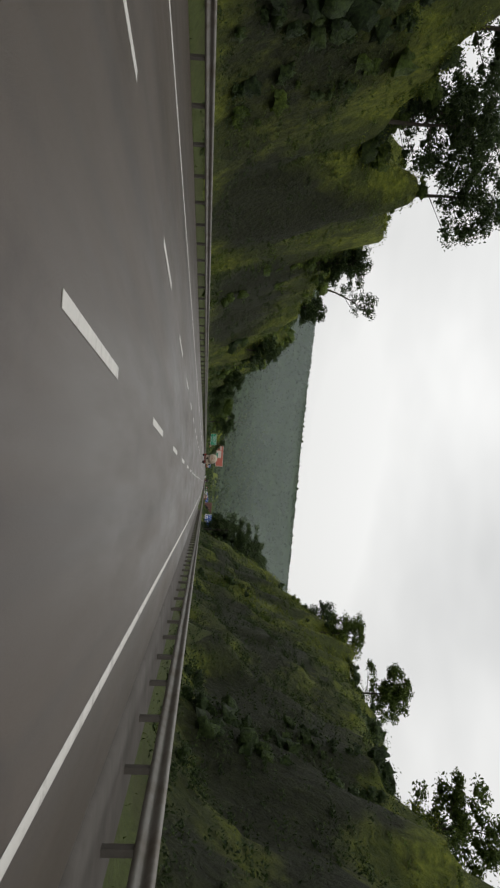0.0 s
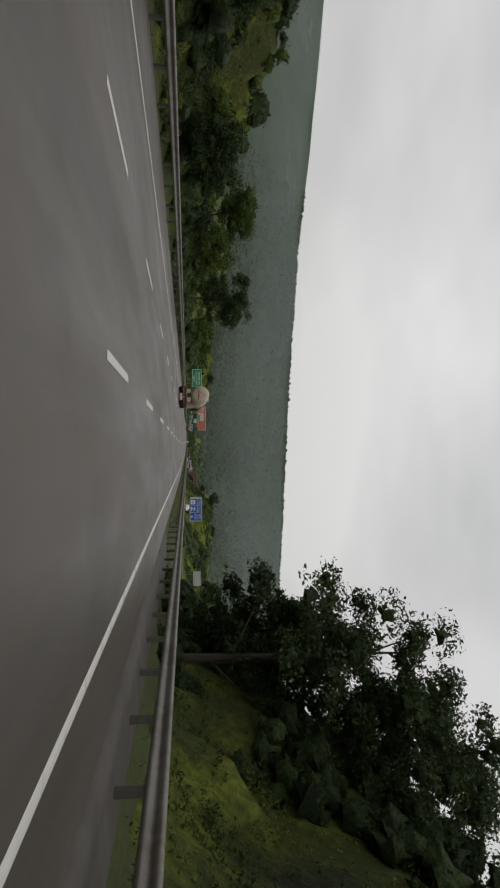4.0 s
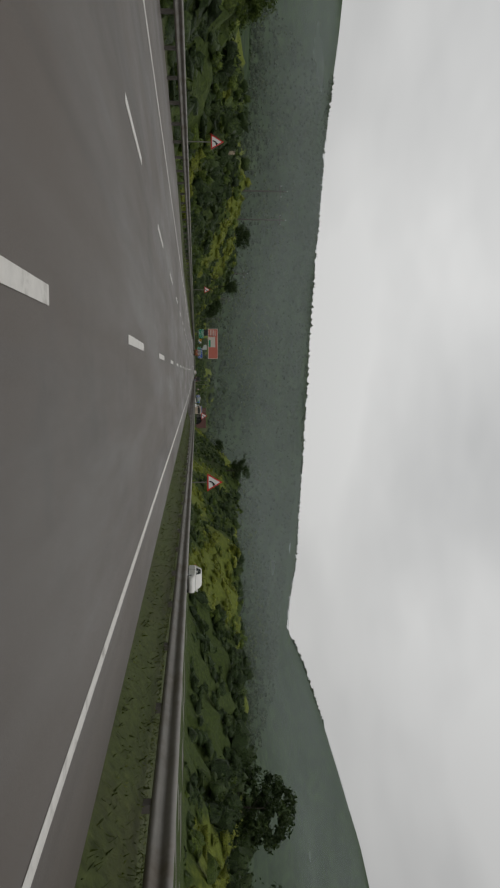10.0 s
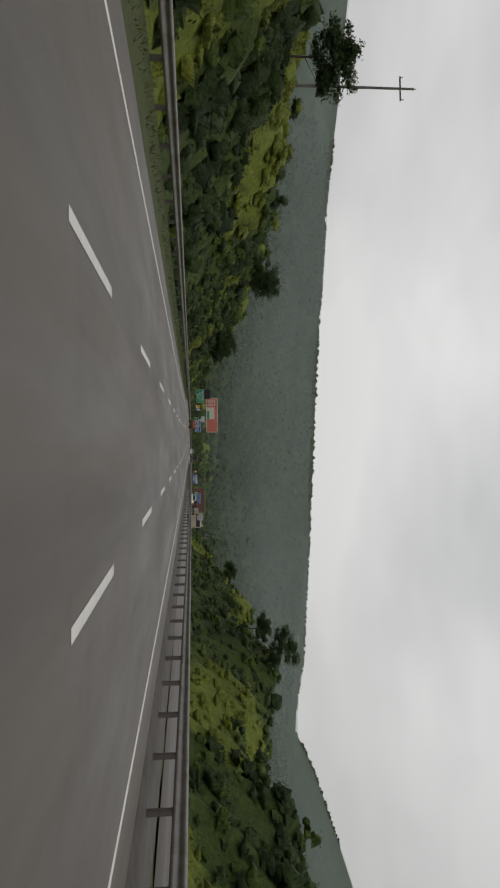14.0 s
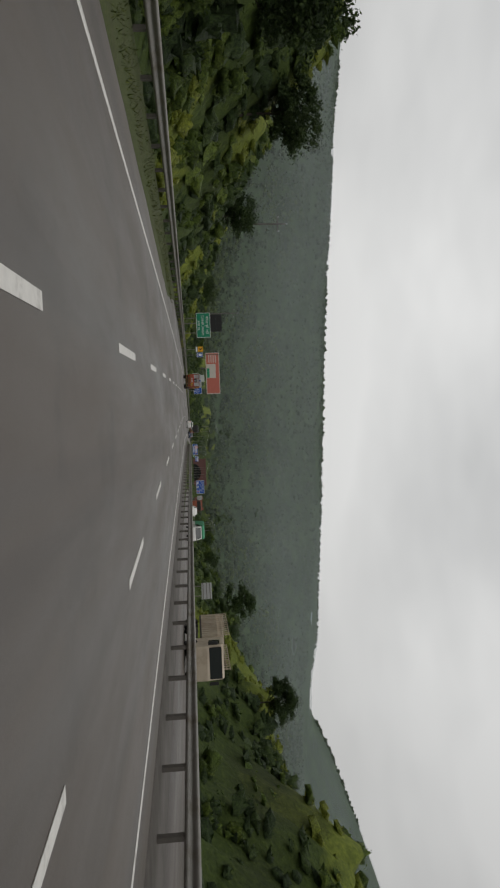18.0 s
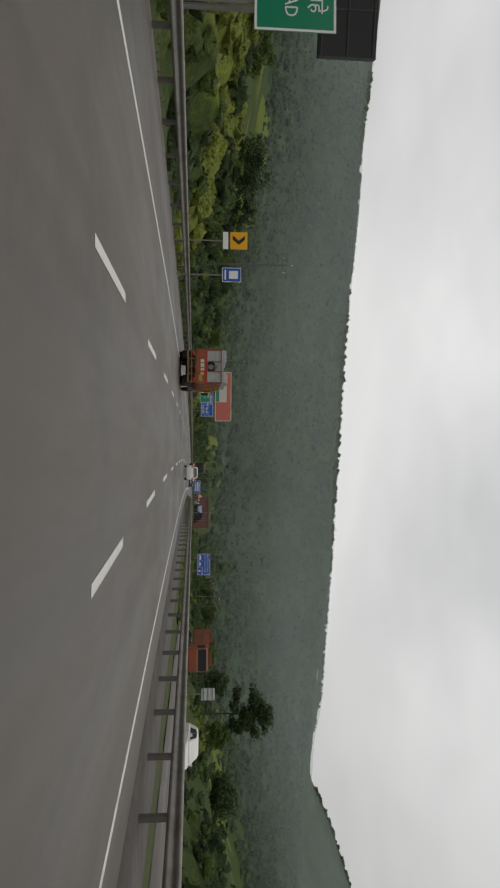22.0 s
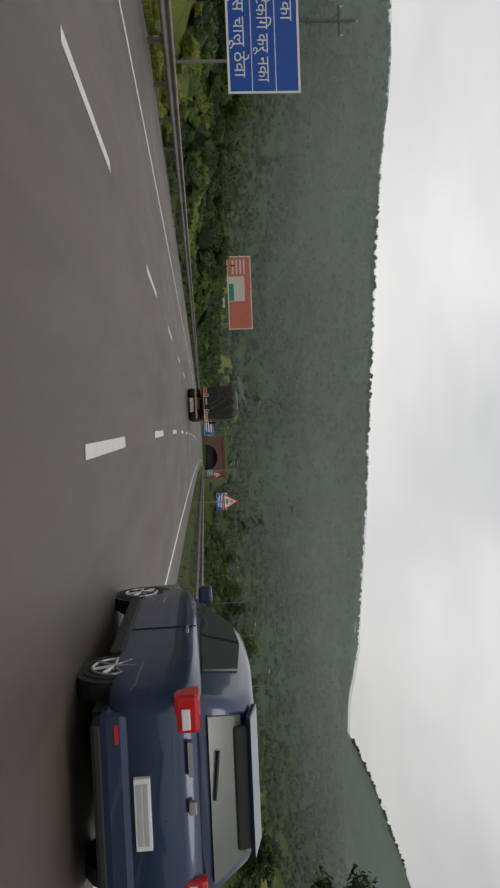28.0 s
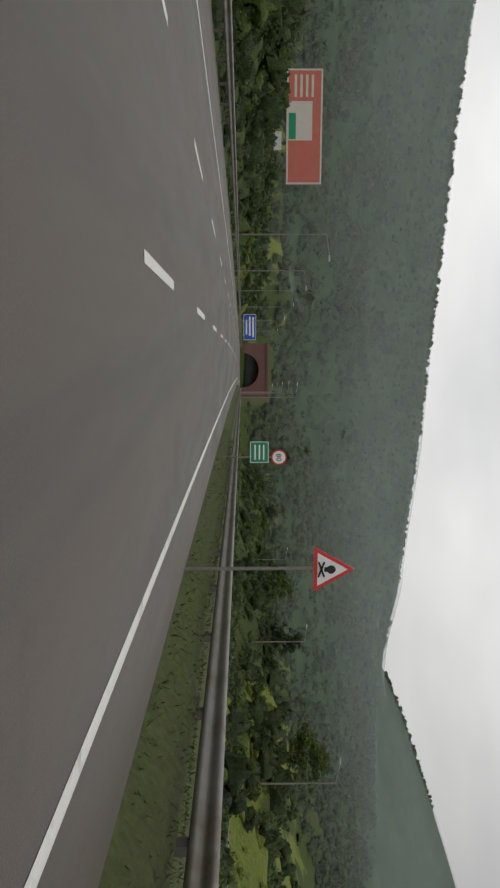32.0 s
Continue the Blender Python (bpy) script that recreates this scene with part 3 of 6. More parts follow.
for y0, y1, far in ((-60, 127, 6.8), (335, 595, 8.2)):
    g = ribbon("paved_gutter", [(5.1, -0.05), (5.15, 0.03), (far - 0.1, 0.05), (far, -0.1)], y0, y1, 4, GUTTER)
    tagged(g, "stained concrete gutter strip under the median rail", "gutter", kind="structure")
opp_road = ribbon("opposite_road", [(-0.2, -0.2), (0, 0.0), (11.0, 0.0), (11.2, -0.2)], 128, 1040, 4, ASPHALT, lift=None)
for v in opp_road.data.vertices:
    v.co.x += float(opp(v.co.y))
tagged(opp_road, "damp grey carriageway of the oncoming traffic", "road", kind="structure")


# grassed strip that narrows the outer shoulder
verge = ribbon("verge", [(-11.75, -0.10), (-11.6, 0.10), (-10.4, 0.07), (-9.3, 0.05), (-8.9, 0.03), (-8.75, -0.02)], 286, 492, 2, VERGE, smooth=True)
for v in verge.data.vertices:
    u = v.co.x - float(cx(v.co.y))
    open_at = float(np.interp(v.co.y, [286, 306, 470, 492], [0.0, 1.0, 1.0, 0.0]))
    v.co.x += (1 - open_at) * (-11.6 - u) * (u > -11.6) + 0.14 * noise.noise((v.co.y * 0.35, u, 0)) * (u > -10)
    v.co.z += 0.03 * noise.noise((v.co.y * 0.8, u * 1.5, 4)) * (u > -11.5) * (u < -8.8)
tagged(verge, "muddy grass verge between the shoulder and the guard rail", "verge", kind="structure")


# ---- guard rails ----
def rail_top_right(y):
    return np.interp(y, [-100, 250, 300, 380, 600, 650, 1100], [0.80, 0.80, 0.9, 0.93, 0.93, 0.84, 0.84])


def rail_top_left(y):
    return np.interp(y, [-100, 1100], [0.76, 0.74])


WBEAM = [(0.0, -0.33), (0.045, -0.30), (0.05, -0.25), (0.0, -0.20), (-0.02, -0.165), (0.0, -0.13), (0.05, -0.08), (0.045, -0.03), (0.0, 0.0)]


def guard_rail(name, u, top, side, y0, y1, gap, label):
    rail = thing(name, pose(0, 0, 0), label, "guard rail")
    prof = [(u + side * a, b) for a, b in WBEAM] + [(u + side * a + 0.006 * side, b) for a, b in WBEAM[::-1]]
    ribbon("beam", prof, y0, y1, 4, GALV, rail, closed=True, smooth=False, lift=top)
    pb = bmesh.new()
    box(pb, -0.055, 0.055, -0.075, 0.075, -0.95, 0.0)
    pm = bpy.data.meshes.new("post")
    pb.to_mesh(pm)
    pb.free()
    pm.materials.append(POST)
    for y in np.arange(-30.0, 760.0, gap):
        p = new("post", pm)
        p.matrix_world = on_road(u - side * 0.075, float(y), float(top(y)) - 0.01)
        p.parent = rail
    return rail


guard_rail("median_guard_rail", 6.0, rail_top_right, -1, -60, 1020, 2.65, "weathered galvanised W-beam guard rail along the median")
guard_rail("verge_guard_rail", -11.5, rail_top_left, 1, -60, 1020, 2.65, "weathered galvanised W-beam guard rail along the verge")


# ---- haze on the ridge, put in as a thin pale shell ----
def haze_shell():
    m, nt, b = shader("pale_haze_paint", 1.0, 0.0, 0.0)
    uv = nt.nodes.new("ShaderNodeUVMap")
    uv.uv_map = "height"
    sx = nt.nodes.new("ShaderNodeSeparateXYZ")
    nt.links.new(uv.outputs["UV"], sx.inputs["Vector"])
    # painted haze strength by height on the slope, fading out below the crest
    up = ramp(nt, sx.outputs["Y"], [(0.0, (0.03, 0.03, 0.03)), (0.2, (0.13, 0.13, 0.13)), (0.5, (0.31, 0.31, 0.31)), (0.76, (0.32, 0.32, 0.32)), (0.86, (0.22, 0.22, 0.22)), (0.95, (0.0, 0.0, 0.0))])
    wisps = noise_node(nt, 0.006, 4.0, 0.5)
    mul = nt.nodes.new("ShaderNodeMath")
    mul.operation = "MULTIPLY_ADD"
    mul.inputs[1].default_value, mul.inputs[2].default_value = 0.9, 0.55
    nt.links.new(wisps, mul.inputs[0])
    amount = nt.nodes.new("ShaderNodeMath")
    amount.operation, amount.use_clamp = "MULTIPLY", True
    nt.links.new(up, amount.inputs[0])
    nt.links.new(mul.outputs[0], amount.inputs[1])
    half = nt.nodes.new("ShaderNodeMixShader")
    half.inputs["Fac"].default_value = 0.5
    for k, kind in ((1, "ShaderNodeBsdfDiffuse"), (2, "ShaderNodeBsdfTranslucent")):
        n = nt.nodes.new(kind)
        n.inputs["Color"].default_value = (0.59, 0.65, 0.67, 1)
        nt.links.new(n.outputs[0], half.inputs[k])
    tr = nt.nodes.new("ShaderNodeBsdfTransparent")
    mx = nt.nodes.new("ShaderNodeMixShader")
    nt.links.new(amount.outputs[0], mx.inputs["Fac"])
    nt.links.new(tr.outputs[0], mx.inputs[1])
    nt.links.new(half.outputs[0], mx.inputs[2])
    nt.links.new(mx.outputs[0], nt.nodes["Material Output"].inputs["Surface"])
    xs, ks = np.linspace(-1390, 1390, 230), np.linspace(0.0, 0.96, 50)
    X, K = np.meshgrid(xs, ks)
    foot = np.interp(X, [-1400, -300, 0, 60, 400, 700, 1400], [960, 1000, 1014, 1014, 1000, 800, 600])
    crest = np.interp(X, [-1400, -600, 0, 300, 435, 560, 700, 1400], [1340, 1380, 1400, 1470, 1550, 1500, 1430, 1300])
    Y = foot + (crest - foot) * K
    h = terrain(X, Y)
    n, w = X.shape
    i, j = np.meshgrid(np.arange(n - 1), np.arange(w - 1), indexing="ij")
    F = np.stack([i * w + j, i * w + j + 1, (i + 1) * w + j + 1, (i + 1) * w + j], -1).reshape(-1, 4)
    ob = raw_mesh("haze_shell", np.stack([X, Y - 4, h + 2.5], -1).reshape(-1, 3), F, m, smooth=True)
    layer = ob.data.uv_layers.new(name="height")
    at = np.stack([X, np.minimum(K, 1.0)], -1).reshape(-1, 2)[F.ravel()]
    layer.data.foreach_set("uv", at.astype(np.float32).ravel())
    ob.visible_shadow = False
    tagged(ob, "thin pale grey shell standing in for haze and mist over the ridge", "mist", kind="stuff")


haze_shell()

# ---- signs ----
CHASSIS_GREY = plain("dark_grey_frame", (0.05, 0.05, 0.05), 0.6, 0.2)

def panel(name, w, h, material, parent, z, x=0.0, y=0.0, label="", thick=0.03, rim=None, rim_w=0.05):
    """A sheet-metal panel facing -y, with a rim a little proud of it."""
    ob = part(name, boxed(x - w / 2, x + w / 2, y - thick / 2, y + thick / 2, z - h / 2, z + h / 2, 0.006), material, parent, label)
    if rim:
        bm = bmesh.new()
        f = y - thick / 2 - 0.004
        for a, b, c, d in ((-w / 2, w / 2, h / 2 - rim_w, h / 2), (-w / 2, w / 2, -h / 2, -h / 2 + rim_w), (-w / 2, -w / 2 + rim_w, -h / 2 + rim_w, h / 2 - rim_w), (w / 2 - rim_w, w / 2, -h / 2 + rim_w, h / 2 - rim_w)):
            box(bm, x + a, x + b, f - 0.004, f + 0.004, z + c, z + d)
        part("rim", bm, rim, ob)
    return ob


def posts(parent, xs, top, r=0.05, material=None, y=0.06, bottom=-1.5):
    for x in xs:
        part("post", tube(bmesh.new(), (x, y, bottom), (x, y, top), r, seg=10), material or GALV, parent)


def text_bars(parent, rows, material, y):
    """Unreadable lines of writing: rows of (x0, x1, z, height)."""
    for x0, x1, z, h in rows:
        part("text_bar", boxed(x0, x1, y - 0.004, y + 0.004, z - h / 2, z + h / 2), material, parent)


def sign_at(name, x, y, label, category="road sign", turn=0.0):
    return thing(name, pose(x, y, 0.0, 0, 0, turn), label, category)


# lane-use sign in the median, Marathi
s = sign_at("lane_sign", 12.0, 247.3, "blue and white lane-use sign with Marathi lettering on two posts")
b = panel("board", 5.1, 2.65, BLUE_SIGN, s, 2.88, rim=WHITE_SIGN, rim_w=0.09)
posts(s, (-1.5, 1.5), 4.1, 0.06)
for k in range(3):
    part("frame_cell", boxed(-2.86, -2.60, -0.02, 0.02, 1.62 + k * 0.87, 2.44 + k * 0.87, 0.01), SIGN_BACK, s)
f = -0.025
for x in (-0.95, 0.6):
    part("divider", boxed(x - 0.02, x + 0.02, f - 0.004, f + 0.004, 1.66, 4.1), WHITE_SIGN, b)
for x, top, low in ((-1.7, "लेन-3", "जड वाहने"), (-0.2, "लेन-2", "हलकी वाहने"), (1.55, "लेन-1", "हलकी वाहने")):
    writing("lane_text", top, 0.5, WHITE_SIGN, b, x, 3.62, f, width=1.0)
    part("underline", boxed(x - 0.55, x + 0.55, f - 0.004, f + 0.004, 3.47, 3.5), WHITE_SIGN, b)
    writing("vehicle_text", low, 0.42, WHITE_SIGN, b, x, 3.05, f, width=1.25)
writing("overtaking_text", "ओव्हरटेकिंग", 0.4, WHITE_SIGN, b, 1.55, 2.55, f, width=1.5)


def little_vehicle(parent, x, z, w, kind):
    if kind == "bus":
        pts = [(-w / 2, 0), (w / 2, 0), (w / 2, 0.30), (w / 2 - 0.05, 0.34), (-w / 2, 0.34)]
    elif kind == "truck":
        pts = [(-w / 2, 0), (w / 2, 0), (w / 2, 0.18), (w / 2 - 0.1, 0.3), (w / 2 - 0.25, 0.3), (w / 2 - 0.25, 0.42), (-w / 2, 0.42)]
    else:
        pts = [(-w / 2, 0), (w / 2, 0), (w / 2, 0.14), (w / 4, 0.2), (w / 8, 0.32), (-w / 4, 0.32), (-w / 2.4, 0.18), (-w / 2, 0.16)]
    bm = extrude_outline([(x + a, z + c) for a, c in pts], f - 0.004, f + 0.004)
    for d in (-w / 3.2, w / 3.2):
        tube(bm, (x + d, f - 0.004, z), (x + d, f + 0.005, z), 0.09, seg=12)
    part("vehicle_symbol", bm, WHITE_SIGN, parent)


little_vehicle(b, -1.7, 2.35, 1.0, "truck")
little_vehicle(b, -1.7, 1.80, 1.05, "bus")
little_vehicle(b, -0.2, 2.40, 0.9, "car")
little_vehicle(b, -0.2, 1.80, 0.95, "car")


def prohibition(parent, x, z, r, y):
    bm = bmesh.new()
    tube(bm, (x, y - 0.004, z), (x, y + 0.004, z), r, seg=28)
    d = part("disc", bm, WHITE_SIGN, parent)
    bm = bmesh.new()
    n = 28
    ring = []
    for k in range(n):
        a = 2 * math.pi * k / n
        ring.append([bm.verts.new((x + q * math.cos(a), y - 0.008, z + q * math.sin(a))) for q in (r, r * 0.8)])
    for k in range(n):
        p, q = ring[k], ring[(k + 1) % n]
        bm.faces.new((p[0], q[0], q[1], p[1]))
    v = [bm.verts.new((x + r * 0.8 * c, y - 0.009, z + r * 0.8 * e)) for c, e in ((-0.75, 0.62), (-0.62, 0.75), (0.75, -0.62), (0.62, -0.75))]
    bm.faces.new(v)
    part("red_ring", bm, RED_SIGN, d)


prohibition(b, 1.55, 1.95, 0.26, f)

# green tunnel signs
for x, y, w, h, zc, far in ((-18.3, 252.7, 4.1, 2.15, 3.28, "1000 M"), (-25.9, 528.9, 3.55, 2.0, 3.45, "500 M")):
    s = sign_at("tunnel_sign", x, y, "green and white tunnel ahead sign on two grey posts")
    b = panel("board", w, h, GREEN_SIGN, s, zc, rim=WHITE_SIGN, rim_w=0.06)
    posts(s, (-w * 0.3, w * 0.3), zc + h * 0.45, 0.05)
    writing("marathi_text", "बोगदा पुढे आहे", 0.5, WHITE_SIGN, b, 0, zc + 0.36, f, width=w * 0.74)
    writing("tunnel_text", "TUNNEL AHEAD", 0.46, WHITE_SIGN, b, 0, zc - 0.26, f, width=w * 0.8)
    writing("distance_text", far, 0.46, WHITE_SIGN, b, 0, zc - 0.83, f, width=w * 0.36)
# dark board behind the second tunnel sign
s = sign_at("display_board", -26.6, 531.8, "dark unlit message board on a single post", turn=14)
b = panel("board", 2.5, 1.7, BLACK, s, 5.4, thick=0.25)
for k in range(3):
    part("rib", boxed(-1.27, 1.27, -0.15, -0.125, 4.62 + k * 0.76, 4.66 + k * 0.76), CHASSIS_GREY, b)
for x in (-1.25, 0.0, 1.25):
    part("rib", boxed(x - 0.02, x + 0.02, -0.15, -0.125, 4.55, 6.25), CHASSIS_GREY, b)
posts(s, (0.0,), 5.2, 0.09, y=0.25)

# green "do not stop in tunnel" and blue rules sign
s = sign_at("no_stopping_sign", -25.75, 644.0, "green and white sign forbidding stops in the tunnel on two posts")
b = panel("board", 3.9, 1.95, GREEN_SIGN, s, 3.1, rim=WHITE_SIGN, rim_w=0.06)
posts(s, (-1.2, 1.2), 4.0, 0.05)
writing("marathi_text", "थांबू नका", 0.42, WHITE_SIGN, b, 0.2, 3.45, f, width=1.7)
writing("stop_text", "DO NOT STOP", 0.42, WHITE_SIGN, b, -0.2, 2.9, f, width=2.9)
writing("tunnel_text", "IN TUNNEL", 0.42, WHITE_SIGN, b, -0.2, 2.34, f, width=2.3)
s = sign_at("rules_sign", -25.2, 663.2, "blue and white tunnel rules sign with Marathi lettering on two posts")
b = panel("board", 5.9, 2.6, BLUE_SIGN, s, 3.83, rim=WHITE_SIGN, rim_w=0.08)
posts(s, (-1.8, 1.8), 5.0, 0.06)
for z in (3.4, 4.25):
    part("divider", boxed(-2.87, 2.87, f - 0.004, f + 0.004, z - 0.015, z + 0.015), WHITE_SIGN, b)
writing("rule_text", "थांबू नका", 0.62, WHITE_SIGN, b, -0.6, 4.48, f, width=2.1)
writing("rule_text", "ओव्हरटेकिंग करू नका", 0.6, WHITE_SIGN, b, 0.4, 3.62, f, width=4.3)
writing("rule_text", "हेड लाईट्स चालू ठेवा", 0.6, WHITE_SIGN, b, 0.0, 2.78, f, width=4.8)
prohibition(b, -2.55, 3.83, 0.3, f)
prohibition(b, -2.55, 4.68, 0.3, f)

# English lane sign in the median
s = sign_at("lane_sign", 8.55, 655.6, "blue and white lane-use sign with English lettering on two posts")
b = panel("board", 4.3, 2.55, BLUE_SIGN, s, 3.3, rim=WHITE_SIGN, rim_w=0.08)
posts(s, (-1.3, 1.3), 4.4, 0.06)
for x in (-0.75, 0.55):
    part("divider", boxed(x - 0.02, x + 0.02, f - 0.004, f + 0.004, 2.1, 4.5), WHITE_SIGN, b)
for x, a in ((-1.4, "Lane-3"), (-0.1, "Lane-2"), (1.3, "Lane-1")):
    writing("lane_text", a, 0.4, WHITE_SIGN, b, x, 4.0, f, width=0.95)
    writing("vehicle_text", "L.M.V.", 0.42, WHITE_SIGN, b, x, 3.4, f, width=0.85)
writing("overtaking_text", "Overtaking", 0.36, WHITE_SIGN, b, 1.3, 2.9, f, width=1.2)
little_vehicle(b, -1.4, 2.4, 0.85, "bus")
little_vehicle(b, -0.1, 2.4, 0.8, "car")
prohibition(b, 1.3, 2.45, 0.22, f)


# warning triangles
def oval(x, z, a, b, y, hole):
    """A flat oval, or with hole a ring, that faces -y."""
    bm = bmesh.new()
    n = 24
    rings = [[bm.verts.new((x + k * a * math.cos(2 * math.pi * i / n), y - 0.004, z + k * b * math.sin(2 * math.pi * i / n))) for i in range(n)] for k in ((1.0, hole) if hole else (1.0,))]
    if hole:
        for i in range(n):
            bm.faces.new((rings[0][i], rings[0][(i + 1) % n], rings[1][(i + 1) % n], rings[1][i]))
    else:
        bm.faces.new(rings[0])
    return bm


def triangle_sign(x, y, z_top, side, label, symbol, plates=False):
    s = sign_at("warning_sign", x, y, label)
    h = side * 0.866
    z0 = z_top - h

    def tri(k, yy, t):
        c = z0 + h / 3
        return extrude_outline([(-side / 2 * k, c - h / 3 * k), (side / 2 * k, c - h / 3 * k), (0, c + 2 * h / 3 * k)], yy - t, yy + t)

    part("red_border", tri(1.0, 0, 0.012), RED_SIGN, s)
    p = part("white_face", tri(0.74, -0.014, 0.005), WHITE_SIGN, s)
    part("post", tube(bmesh.new(), (0, 0.05, -1.2), (0, 0.05, z_top - 0.2 * h), 0.035, seg=10), GALV, s)
    yy, c = -0.024, z0 + h / 3
    if symbol == "skull":
        bm = bmesh.new()
        tube(bm, (0, yy - 0.004, c + 0.07), (0, yy + 0.004, c + 0.07), 0.085, seg=16)
        box(bm, -0.045, 0.045, yy - 0.004, yy + 0.004, c - 0.06, c)
        part("symbol", bm, BLACK, p)
        for d in (-1, 1):
            part("crossbone", tube(bmesh.new(), (-0.15 * d, yy, c - 0.17), (0.15 * d, yy, c - 0.06), 0.018, seg=6), BLACK, p)
    elif symbol == "lanes":
        low = part("symbol", oval(0.0, c - 0.10, 0.20, 0.10, yy, 0.0), BLACK, p)
        for k in range(-3, 4):
            part("stripe", boxed(k * 0.05 - 0.009, k * 0.05 + 0.009, yy - 0.009, yy - 0.004, c - 0.17, c - 0.03), WHITE_SIGN, low)
        part("upper_symbol", oval(0.0, c + 0.20, 0.12, 0.09, yy, 0.6), BLACK, p)
    else:
        arc = [(0.17 - 0.26 * math.cos(a), -0.17 + 0.30 * math.sin(a)) for a in np.linspace(0.0, 1.25, 8)]
        inner = [(0.17 - 0.18 * math.cos(a), -0.17 + 0.22 * math.sin(a)) for a in np.linspace(1.25, 0.0, 8)]
        part("symbol", extrude_outline([(a * side, c + b * side) for a, b in arc + inner], yy - 0.004, yy + 0.004), BLACK, p)
        part("arrow_head", extrude_outline([(a * side, c + b * side) for a, b in ((0.08, 0.18), (0.24, 0.07), (0.08, -0.02))], yy - 0.004, yy + 0.004), BLACK, p)
    if plates:
        for d in (-0.42, 0.42):
            q = panel("plate", 0.75, 0.75, WHITE_SIGN, s, z0 - 0.5, x=d, rim=BLUE_SIGN, rim_w=0.04)
            text_bars(q, [(d - 0.28, d + 0.28, z0 - 0.3 - 0.16 * k, 0.06) for k in range(3)], BLUE_SIGN, -0.024)


triangle_sign(-17.88, 284.8, 2.95, 0.95, "red-bordered white warning triangle on a thin post by the verge", "bend")
triangle_sign(-15.9, 335.1, 3.1, 0.9, "red-bordered white warning triangle on a thin post on a bank", "bend")
triangle_sign(3.12, 280.4, 2.62, 1.05, "red-bordered white warning triangle beside the median rail", "bend")
triangle_sign(1.2, 337.5, 2.65, 0.95, "red-bordered white warning triangle beside the median rail", "bend")
triangle_sign(-3.55, 687.0, 3.42, 1.3, "large red-bordered warning triangle with a tunnel lane symbol", "lanes")
triangle_sign(0.25, 731.6, 3.2, 0.9, "red-bordered warning triangle with a skull and crossbones", "skull")

# blue-white notice in the median before the tunnel
s = sign_at("notice_sign", 2.45, 722.8, "faded blue and white notice board on a post")
b = panel("board", 2.1, 1.35, WHITE_SIGN, s, 2.98, rim=BLUE_SIGN, rim_w=0.03)
part("blue_field", boxed(-1.0, 1.0, f - 0.004, f + 0.004, 2.36, 3.08), BLUE_SIGN, b)
text_bars(b, [(-0.9, 0.9, 3.42, 0.22), (-0.8, 0.8, 2.92, 0.1), (-0.85, 0.7, 2.72, 0.1), (-0.6, 0.6, 2.52, 0.1)], WHITE_SIGN, f - 0.008)
text_bars(b, [(-0.85, 0.85, 3.4, 0.2)], BLUE_SIGN, f - 0.014)
posts(s, (0.0,), 3.4, 0.05)
# speed limit and green plate
s = sign_at("speed_limit_sign", 2.6, 750.7, "round white 80 speed limit sign over a green plate")
bm = bmesh.new()
tube(bm, (0, -0.012, 2.76), (0, 0.012, 2.76), 0.36, seg=28)
d = part("disc", bm, RED_SIGN, s)
bm = bmesh.new()
tube(bm, (0, -0.022, 2.76), (0, -0.012, 2.76), 0.30, seg=28)
part("face", bm, WHITE_SIGN, d)
writing("number_text", "80", 0.34, BLACK, d, 0, 2.64, -0.026, width=0.36)
b = panel("plate", 1.0, 0.85, GREEN_SIGN, s, 1.85, x=-0.25, rim=WHITE_SIGN, rim_w=0.03)
text_bars(b, [(-0.6, 0.1, 1.85 + 0.2 - 0.2 * k, 0.07) for k in range(3)], WHITE_SIGN, f)
posts(s, (0.0,), 2.9, 0.04)
# chevron and small blue sign
s = sign_at("chevron_sign", -24.4, 546.4, "amber chevron curve marker on a thin post")
b = panel("board", 0.85, 0.85, AMBER_SIGN, s, 3.2)
part("chevron", extrude_outline([(-0.25, 3.5), (-0.05, 3.5), (0.2, 3.2), (-0.05, 2.9), (-0.25, 2.9), (0.0, 3.2)], f - 0.004, f + 0.004), BLACK, b)
part("lower_plate", boxed(-0.42, 0.42, -0.012, 0.012, 2.42, 2.68), WHITE_SIGN, s)
posts(s, (0.0,), 3.3, 0.035)
copy_thing(s, pose(-24.6, 633.0, 0.0))
s = sign_at("service_sign", -23.9, 551.0, "small blue and white roadside service sign on a striped post")
b = panel("board", 0.8, 1.05, BLUE_SIGN, s, 3.1, rim=WHITE_SIGN, rim_w=0.03)
part("white_square", boxed(-0.22, 0.22, f - 0.004, f + 0.004, 2.95, 3.45), WHITE_SIGN, b)
text_bars(b, [(-0.28, 0.28, 2.74, 0.08)], WHITE_SIGN, f)
posts(s, (0.0,), 3.2, 0.04)
# plain sign backs on the far side of the median
for x, y, z, w, h in ((3.2, 488.8, 1.85, 1.45, 0.9), (-0.4, 423.2, 1.98, 0.62, 0.74), (2.2, 559.3, 2.15, 0.8, 0.9), (25.5, 236.0, 2.9, 3.0, 1.5)):
    s = sign_at("sign_back", x, y, "pale back of a sign for oncoming traffic", "sign back")
    panel("board", w, h, SIGN_BACK, s, z, thick=0.04)
    for k in range(3):
        part("batten", boxed(-w / 2, w / 2, -0.06, -0.022, z - h / 2 + h * (k + 0.5) / 3 - 0.03, z - h / 2 + h * (k + 0.5) / 3 + 0.03), GALV, s)
    posts(s, (-w * 0.3, w * 0.3) if w > 1 else (0.0,), z, 0.04)

